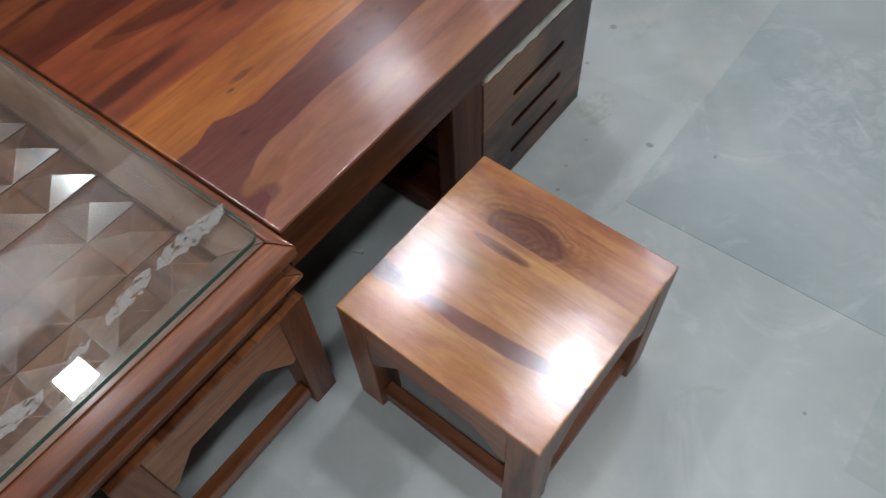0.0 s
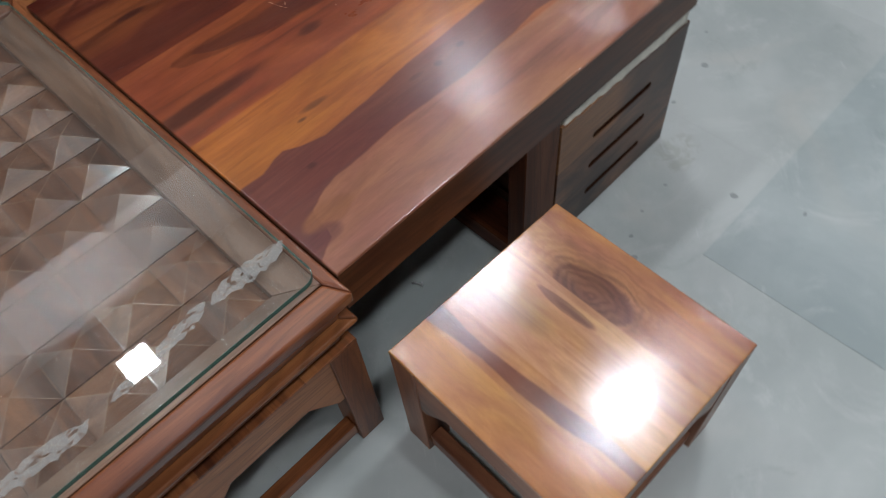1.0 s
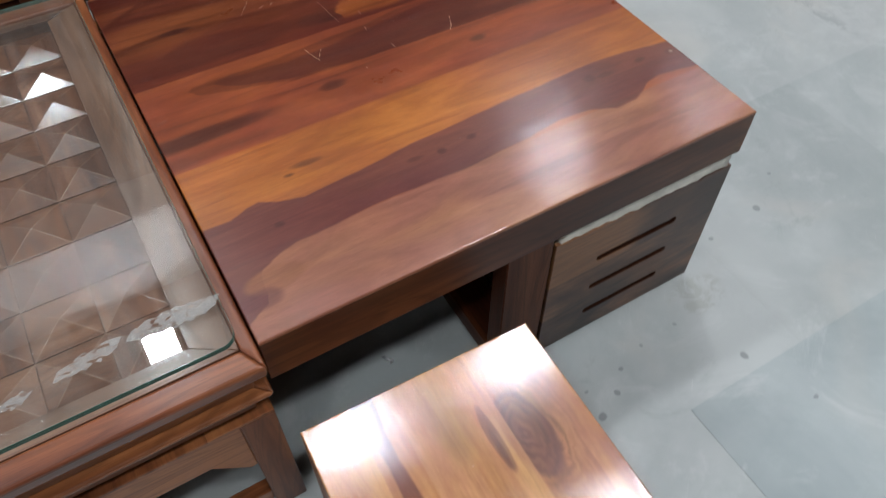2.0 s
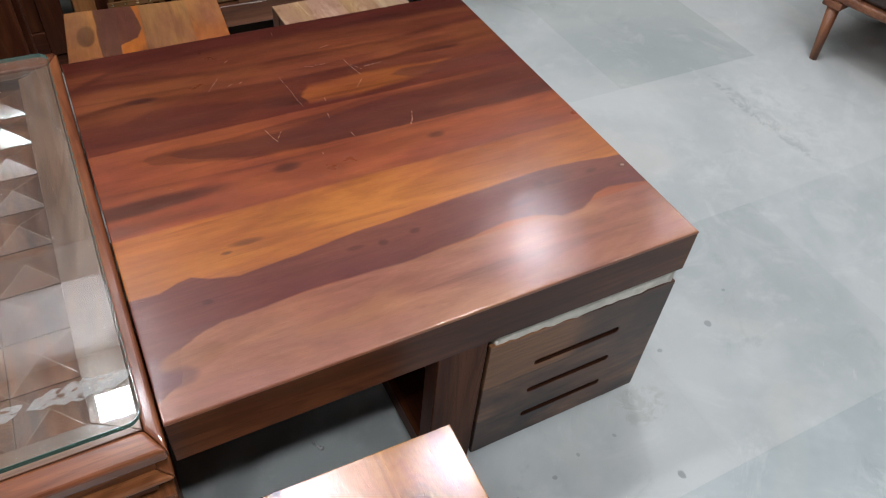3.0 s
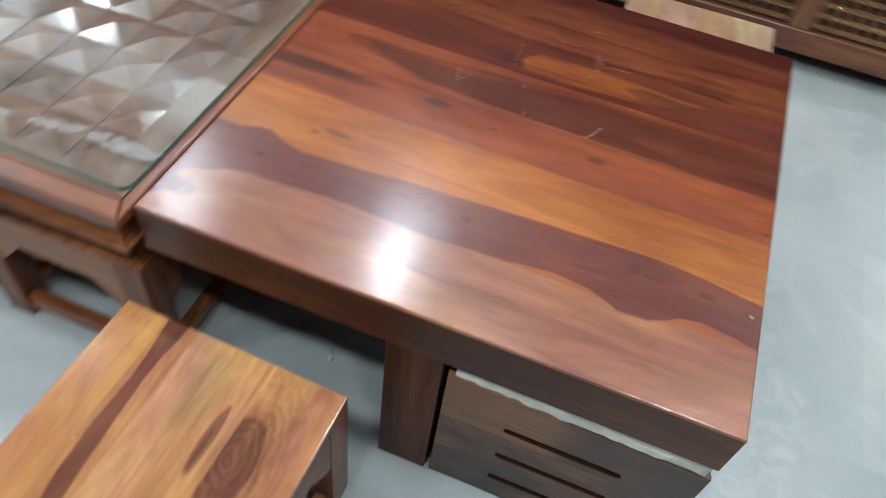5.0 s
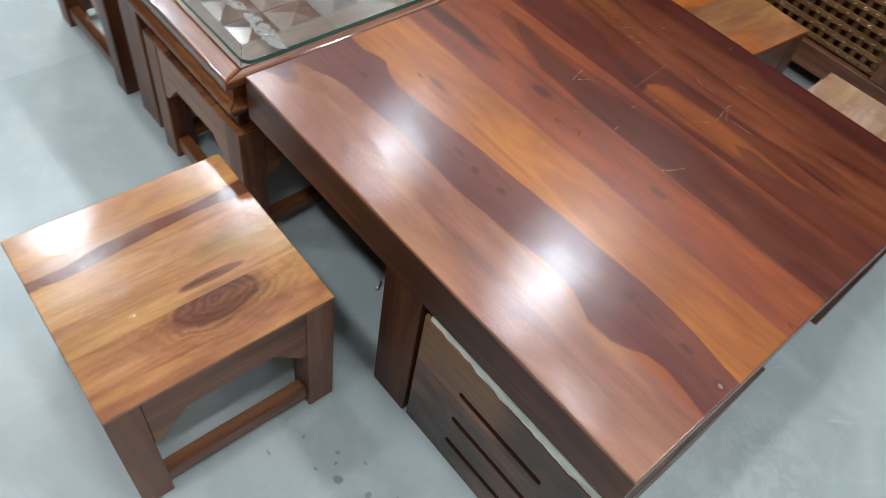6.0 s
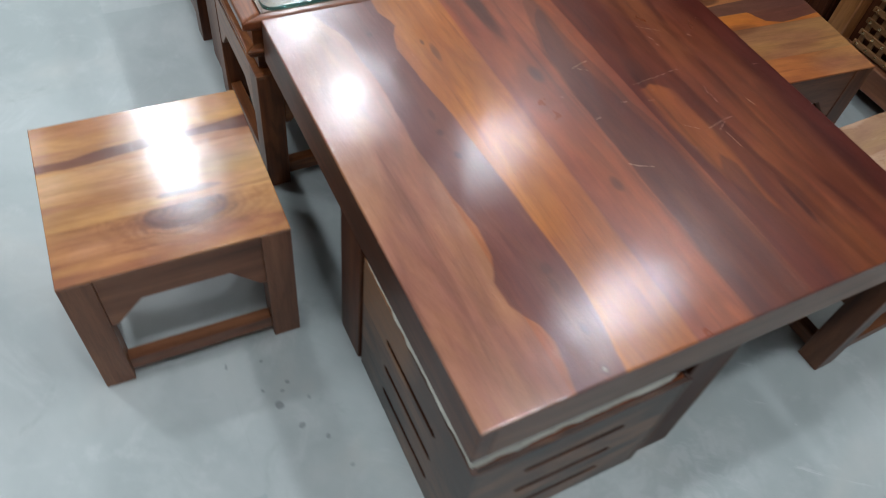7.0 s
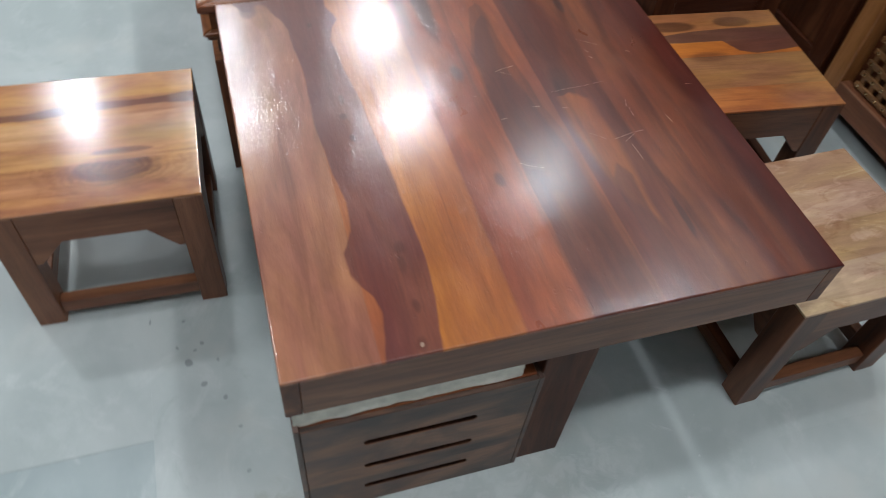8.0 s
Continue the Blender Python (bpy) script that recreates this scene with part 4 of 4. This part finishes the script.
def glass_table():
    x0, x1, y0, y1 = -0.99, -0.003, -0.036, 0.955
    cx, cy = (x0 + x1) / 2, (y0 + y1) / 2
    t = thing("carved_table", pose(cx, cy, 0), "reddish wooden table with carved pyramid top under clear glass", "table")
    w, d = x1 - x0, y1 - y0
    a, b = w / 2, d / 2
    # moulded frame round the carved field
    # height, then set-in and width along the long rails, then along the side stiles
    for nm, z0, z1, out, wide, out_s, wide_s in (("top_frame", 0.448, 0.472, 0.0, 0.042, 0.0, 0.021), ("inner_border", 0.445, 0.4705, 0.0423, 0.036, 0.0213, 0.057),
                                                 ("neck", 0.402, 0.4475, 0.022, 0.04, 0.022, 0.04), ("moulding", 0.391, 0.4015, 0.003, 0.06, 0.003, 0.06), ("moulding", 0.3785, 0.3907, 0.010, 0.053, 0.010, 0.053)):
        across = {"inner_border": M_CARVED_X, "top_frame": M_TOPFRAME_X}.get(nm, M_RED_X)
        along_y = {"inner_border": M_CARVED_Y, "top_frame": M_TOPFRAME_Y}.get(nm, M_RED_Y)
        soft = {"neck": 0.001, "inner_border": 0.001, "top_frame": 0.006}.get(nm, 0.0042)
        for s in (-1, 1):
            slack = 0.009 if nm == "inner_border" and s > 0 else 0.0  # the far border has shrunk away from the frame
            o, i = s * (b - out - slack), s * (b - out - wide + slack * 0.6)
            rail = [(-a + out_s + slack, o), (a - out_s - slack, o), (a - out_s - wide_s, i), (-a + out_s + wide_s, i)]
            part(nm, plate(rail, z1 - z0, pose(0, 0, z0), (), soft, 3), across, t)
            o, i = s * (a - out_s), s * (a - out_s - wide_s)
            stile = [(o, -b + out + 0.0004), (o, b - out - 0.0004), (i, b - out - wide - 0.0004), (i, -b + out + wide + 0.0004)]
            part(nm, plate(stile, z1 - z0, pose(0, 0, z0), (), soft, 3), along_y, t)
    for s in (-1, 1):
        p, q = sorted((s * (b - 0.03), s * (b - 0.05)))
        part("apron", block(-a + 0.03, a - 0.03, p, q, 0.336, 0.3783, 0.001), M_RED_X, t)
        p, q = sorted((s * (a - 0.03), s * (a - 0.05)))
        part("apron", block(p, q, -b + 0.0505, b - 0.0505, 0.336, 0.3783, 0.001), M_RED_Y, t)
    part("field_board", block(-a + 0.07, a - 0.07, -b + 0.07, b - 0.07, 0.410, 0.448, 0), M_CARVED[0], t)
    # nine by nine carved pyramids
    px, py = (w - 0.15) / 9, (d - 0.16) / 9
    kinds = []
    for grain in M_CARVED:
        c = bmesh.new()
        hx, hy = px / 2 - 0.0011, py / 2 - 0.0011
        base = [c.verts.new(v) for v in ((-hx, -hy, 0), (hx, -hy, 0), (hx, hy, 0), (-hx, hy, 0))]
        foot = [c.verts.new((v.co.x, v.co.y, 0.0025)) for v in base]
        top = c.verts.new((0, 0, 0.0150))
        for k in range(4):
            c.faces.new((base[k], base[(k + 1) % 4], foot[(k + 1) % 4], foot[k]))
            c.faces.new((foot[k], foot[(k + 1) % 4], top))
        # narrow ridge faces take the pale colour that paints in their glints
        ridge = [e for e in c.edges if top in e.verts]
        bmesh.ops.bevel(c, geom=ridge, offset=0.00045, segments=1, profile=0.5, affect="EDGES", material=1)
        me = bpy.data.meshes.new("carved_block")
        bmesh.ops.recalc_face_normals(c, faces=c.faces)
        c.to_mesh(me)
        c.free()
        me.materials.append(grain)
        me.materials.append(M_RIDGE)
        kinds.append(me)
    rnd = random.Random(12)
    for i in range(9):
        for j in range(9):
            o = new("carved_block", kinds[rnd.randrange(2)])
            o.parent = t
            o.location = (-a + 0.075 + px * (i + 0.5), -b + 0.08 + py * (j + 0.5), 0.4482)
            o.rotation_euler = (rnd.uniform(-0.008, 0.008), rnd.uniform(-0.008, 0.008), 0)
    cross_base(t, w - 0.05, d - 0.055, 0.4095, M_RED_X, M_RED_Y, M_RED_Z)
    return t


def glass_sheet():
    t = thing("glass_sheet", pose(-0.5, 0.48, 0.4735), "clear glass sheet with rounded corners and torn film scraps", "glass")
    rim, inner = rounded(-0.465, 0.480, -0.467, 0.463, 0.022, 6), rounded(-0.4642, 0.4792, -0.4662, 0.4622, 0.0212, 6)
    o = part("pane", plate(inner, 0.008, Matrix.Identity(4), (), 0), M_GLASS, t)
    e = part("edge", plate(rim, 0.008, Matrix.Identity(4), [inner[::-1]], 0), M_GLASS_EDGE, t, "ground green edge of the glass")
    e.visible_shadow = False
    o.visible_shadow = False
    rnd = random.Random(4)
    # torn film left along the front edge: start, end and width of each strip
    for x0, y0, x1, y1, wide in ((-0.135, 0.092, -0.016, 0.088, 0.034), (-0.232, 0.078, -0.150, 0.090, 0.026), (-0.304, 0.069, -0.262, 0.071, 0.02), (-0.465, 0.068, -0.342, 0.056, 0.03), (-0.60, 0.062, -0.49, 0.066, 0.026)):
        long = math.hypot(x1 - x0, y1 - y0)
        c = bmesh.new()
        rows = []
        n = 14
        for k in range(n + 1):
            f = k / n
            full = wide / 2 * (0.35 + 0.65 * math.sin(math.pi * min(0.95, max(0.05, f))) ** 0.5)
            rows.append((f * long + rnd.uniform(-0.002, 0.002), full * rnd.uniform(0.65, 1.15), -full * rnd.uniform(0.6, 1.15)))
        ring = [c.verts.new((x, a, 0)) for x, a, b in rows] + [c.verts.new((x - 0.012, b, 0)) for x, a, b in reversed(rows)]
        c.faces.new(ring)
        e = bmesh.ops.extrude_face_region(c, geom=c.faces[:])
        bmesh.ops.translate(c, verts=[q for q in e["geom"] if isinstance(q, bmesh.types.BMVert)], vec=(0, 0, 0.0002))
        c.transform(pose(x0 + 0.5, y0 - 0.48, 0.0081, 0, 0, math.degrees(math.atan2(y1 - y0, x1 - x0))))
        part("film_scrap", c, M_FILM, t, "torn strip of whitish packing film")
    return t


coffee_table()
slotted_stool()
glass_table()
glass_sheet()
WALNUT = (M_LEG_X, M_LEG_Y, M_LEG_Z)
REDDISH = (M_RED_X, M_RED_Y, M_RED_Z)
BROWN_WOOD = tuple(wood("dark_brown_stool_" + ax, ax, (0.03, 0.009, 0.004), (0.105, 0.034, 0.014), (0.2, 0.075, 0.032), 0.42, 0.1, figure=0.15) for ax in "xyz")
stool(pose(0.189, -0.2655, 0, 0, 0, -1.6), "honey-coloured sheesham stool with a dark heartwood streak", [0, 0.075, 0.13, 0.195, 0.264, 0.38], [M_STOOL_TOP], WALNUT)
for x, y in ((-0.203, 0.171), (-0.793, 0.171)):
    stool(pose(x, y, 0), "reddish wooden stool tucked under the carved table", [0, 0.09, 0.18, 0.28, 0.38], [M_RED_Y], REDDISH, "stools under the carved table", h=0.33)
stool(pose(0.204, 1.172, 0, 0, 0, -5), "unpolished patchwork stool of tan and purple boards", [0, 0.085, 0.145, 0.215, 0.30, 0.38], [M_PATCH], BROWN_WOOD, h=0.335)
stool(pose(0.72, 1.075, 0, 0, 0, 1.5), "raw cream-topped wooden stool beside the coffee table", [0, 0.09, 0.18, 0.27, 0.36], M_CREAM, BROWN_WOOD, w=0.36, h=0.33)


def lattice_cabinet(x0, x1, y, height):
    """A low cabinet front of crossed slats in heavy frames, with a brass stud at each crossing."""
    t = thing("lattice_cabinet", pose((x0 + x1) / 2, y + 0.2, 0), "brown wooden cabinet with brass-studded lattice doors", "cabinet")
    w = (x1 - x0) / 2
    part("body", block(-w + 0.03, w - 0.03, -0.15, 0.2, 0.07, height - 0.03, 0.002), M_EDGE_Z, t)
    part("top_board", block(-w - 0.01, w + 0.01, -0.22, 0.22, height - 0.0295, height, 0.004), M_LEG_X, t)
    part("bottom_rail", block(-w + 0.0605, w - 0.0605, -0.2, -0.16, 0.06, 0.135, 0.003), M_LEG_X, t)
    part("upper_rail", block(-w + 0.0605, w - 0.0605, -0.2, -0.16, height - 0.1, height - 0.03, 0.003), M_LEG_X, t)
    for sx in (-1, 1):
        for sy in (-1, 1):
            a, b = sorted((sx * w, sx * (w - 0.06)))
            c, d = sorted((sy * 0.2, sy * 0.14))
            part("leg", block(a, b, c, d, 0, height - 0.03, 0.003), M_POST, t)
    n = 3
    pw = (2 * w - 0.12) / n
    for k in range(n):
        a = -w + 0.06 + k * pw
        if k:
            part("stile", block(a - 0.03, a + 0.03, -0.198, -0.16, 0.1355, height - 0.1005, 0.003), M_LEG_Z, t)
        lo, hi = a + 0.032, a + pw - 0.032
        door = part("lattice_panel", block(lo, hi, -0.152, -0.1505, 0.136, height - 0.101, 0), M_EDGE_Z, t)
        b1 = bmesh.new()
        xs = np.arange(lo + 0.014, hi - 0.005, 0.036)
        zs = np.arange(0.15, height - 0.11, 0.036)
        for x in xs:
            block(x - 0.0075, x + 0.0075, -0.176, -0.170, 0.1365, height - 0.1015, 0, 1, b1)
        for z in zs:
            block(lo + 0.001, hi - 0.001, -0.1835, -0.1765, z - 0.0075, z + 0.0075, 0, 1, b1)
        tagged(part("lattice", b1, M_SLAT, door), kind="stuff")
        b2 = bmesh.new()
        for x in xs:
            for z in zs:
                m = Matrix.LocRotScale((x, -0.1835, z), None, (1, 0.6, 1))
                bmesh.ops.create_icosphere(b2, subdivisions=1, radius=0.0066, matrix=m)
        tagged(part("studs", b2, M_BRASS, door, "small brass studs", True), kind="stuff")
    return t


lattice_cabinet(0.062, 1.53, 1.655, 0.78)


def sideboard():
    """The next piece along: a dark low unit on block feet."""
    t = thing("low_cabinet", pose(2.3, 1.87, 0), "dark brown low cabinet on short block feet", "cabinet")
    part("body", block(-0.7, 0.7, -0.18, 0.2, 0.05, 0.62, 0.004), M_EDGE_X, t)
    part("plinth", block(-0.66, 0.66, -0.225, -0.1805, 0.03, 0.085, 0.003), M_EDGE_X, t)
    for sx in (-1, 1):
        for y in (-0.22, 0.15):
            a, b = sorted((sx * 0.72, sx * 0.665))
            part("foot", block(a, b, y, y + 0.055, 0, 0.0495, 0.004), M_EDGE_Z, t)
    for k in range(3):
        d = part("door", block(-0.69 + k * 0.463, -0.69 + k * 0.463 + 0.453, -0.2, -0.1805, 0.09, 0.6, 0.003), M_EDGE_Z, t)
        part("knob", block(-0.69 + k * 0.463 + 0.40, -0.69 + k * 0.463 + 0.425, -0.222, -0.2005, 0.34, 0.365, 0.006, 2), M_BRASS, d)
    return t


sideboard()


def lounge_chair():
    t = thing("lounge_chair", pose(2.663, 0.788, 0, 0, 0, 11.3), "low lounge chair with dark leather seat and tapered legs", "chair")
    for sx in (-1, 1):
        for sy in (-1, 1):
            b = bmesh.new()
            bmesh.ops.create_cone(b, cap_ends=True, segments=16, radius1=0.0135, radius2=0.022, depth=0.188, matrix=Matrix.Translation((0, 0, 0.094)))
            b.transform(Matrix.Shear("XY", 4, (sx * -0.09, sy * 0.1)))
            b.transform(Matrix.Translation((sx * 0.262, 0.12 if sy > 0 else -0.2, 0)))
            part("leg", b, M_LEG_Z, t, smooth=True)
            part("bracket", block(sx * 0.242 - 0.03, sx * 0.242 + 0.03, (0.105 if sy > 0 else -0.255), (0.175 if sy > 0 else -0.185), 0.1885, 0.2148, 0.006, 2), M_LEG_X, t)
    b = plate(rounded(-0.27, 0.27, -0.30, 0.27, 0.085, 8), 0.032, pose(0, 0, 0.215), (), 0.007)
    part("frame", b, M_LEG_X, t, "brown wooden seat frame", True)
    b = plate(rounded(-0.276, 0.276, -0.306, 0.276, 0.09, 8), 0.07, pose(0, 0, 0.2475), (), 0.022)
    part("seat", b, M_LEATHER, t, "dark brown leather seat cushion", True)
    b = block(0.19, 0.275, -0.28, 0.25, 0.318, 0.70, 0.03, 4)
    part("backrest", b, M_LEATHER, t, "dark brown leather backrest", True)
    return t


lounge_chair()


def shelf_unit():
    """What stands past the far end of the carved table."""
    t = thing("shelf_unit", pose(-0.44, 1.30, 0), "dark reddish wooden shelf unit with panelled sides", "cabinet")
    tall = 1.1
    for x in (-0.4, 0.32):
        for y in (-0.2, 0.14):
            part("upright", block(x, x + 0.06, y, y + 0.06, 0, tall - 0.022, 0.003), M_EDGE_Z, t)
    for y in (-0.19, 0.15):
        for z0, z1 in ((0.05, 0.11), (0.4, 0.48), (tall - 0.09, tall - 0.0225)):
            part("rail", block(-0.339, 0.319, y, y + 0.04, z0, z1, 0.003), M_RED_X, t)
        for z0, z1 in ((0.111, 0.399), (0.481, tall - 0.091)):
            part("panel", block(-0.339, 0.319, y + 0.014, y + 0.024, z0, z1, 0.001), M_EDGE_X, t)
    for x in (-0.395, 0.35):
        part("side_panel", block(x, x + 0.012, -0.139, 0.139, 0.05, tall - 0.023, 0.001), M_EDGE_Y, t)
    part("top_board", block(-0.41, 0.39, -0.21, 0.21, tall - 0.0215, tall, 0.003), M_EDGE_X, t)
    return t


shelf_unit()


def back_cabinet():
    """Beside the lattice cabinet: plain dark doors between uprights."""
    t = thing("dark_cabinet", pose(-0.47, 1.88, 0), "tall dark brown wooden cabinet with plain framed doors", "cabinet")
    w, d, tall = 0.52, 0.22, 1.1
    part("body", block(-w + 0.02, w - 0.02, -d + 0.03, d, 0.06, tall - 0.03, 0.002), M_EDGE_Z, t)
    part("top_board", block(-w - 0.008, w + 0.008, -d - 0.008, d, tall - 0.0295, tall, 0.004), M_EDGE_X, t)
    part("plinth", block(-w + 0.03, w - 0.03, -d + 0.01, d, 0, 0.0595, 0.002), M_EDGE_X, t)
    for k in range(2):
        x0, x1 = -w + 0.022 + k * (w - 0.02), -w + 0.018 + (k + 1) * (w - 0.02)
        door = part("door", block(x0 + 0.061, x1 - 0.061, -d + 0.012, -d + 0.0295, 0.141, tall - 0.111, 0.001), M_EDGE_Z, t)
        for a, b in ((x0, x0 + 0.06), (x1 - 0.06, x1)):
            part("stile", block(a, b, -d + 0.002, -d + 0.0295, 0.065, tall - 0.034, 0.002), M_EDGE_Z, door)
        for a, b in ((0.065, 0.14), (tall - 0.11, tall - 0.034)):
            part("rail", block(x0 + 0.0605, x1 - 0.0605, -d + 0.004, -d + 0.0295, a, b, 0.002), M_EDGE_X, door)
    return t


back_cabinet()


def screw():
    b = bmesh.new()
    bmesh.ops.create_cone(b, cap_ends=True, segments=10, radius1=0.0022, radius2=0.0018, depth=0.016, matrix=pose(0, 0, 0.004, 90, 0, 0))
    bmesh.ops.create_cone(b, cap_ends=True, segments=12, radius1=0.0045, radius2=0.003, depth=0.003, matrix=pose(0, -0.009, 0.0045, 90, 0, 0))
    o = obj("screw", b, M_STEEL, None, "", True)
    o.matrix_world = pose(0.236, 0.145, 0, 0, 0, 30) @ Matrix.Scale(1.3, 4)
    tagged(o, "small bright metal screw dropped on the floor", "screw")


screw()

# ---- floor slabs, laid in a running bond ----
LX, LY = 0.6, 0.6
c = block(0.00005, LX - 0.00005, 0.00005, LY - 0.00005, -0.0039, 0.0, 0)
slabs = {}
for kind in (M_SLAB, M_SLAB_BLUE, M_SLAB_DEEP, M_SLAB_PALE):
    slabs[kind.name] = bpy.data.meshes.new("slab")
    c.to_mesh(slabs[kind.name])
    slabs[kind.name].materials.append(kind)
c.free()
# (row, place in the row) of the slabs cut from another block
ODD = {(-1, 1): M_SLAB_BLUE, (-1, 2): M_SLAB_BLUE, (2, 2): M_SLAB_DEEP, (2, 4): M_SLAB_DEEP, (1, 2): M_SLAB_PALE, (1, 3): M_SLAB_PALE, (2, 3): M_SLAB_PALE, (-2, 0): M_SLAB_DEEP, (0, -3): M_SLAB_PALE}
for j in range(-4, 8):
    y0 = -0.25 + LY * j
    for i in range(-7, 8):
        x0 = 0.09 + LX * (i + (0.5 if j % 2 == 0 else 0.0))
        o = new("slab", slabs[ODD.get((j, i), M_SLAB).name])
        o.parent = floor
        o.location = (x0 + (0.0007 if (i, j) == (1, -1) else 0.0), y0, 0)

# the same slabs further out, up to the walls
c = bmesh.new()
for j in range(-8, 12):
    y0 = -0.25 + LY * j
    for i in range(-12, 12):
        x0 = 0.09 + LX * (i + (0.5 if j % 2 == 0 else 0.0))
        xa, xb, ya, yb = max(x0, -6.0), min(x0 + LX, 6.0), max(y0, -5.0), min(y0 + LY, 6.5)
        if (-4 <= j < 8 and -7 <= i < 8) or xb - xa < 0.02 or yb - ya < 0.02:
            continue
        block(xa + 0.00005, xb - 0.00005, ya + 0.00005, yb - 0.00005, -0.0039, 0.0, 0, 1, c)
tagged(part("outer_slabs", c, M_SLAB, floor), kind="stuff")
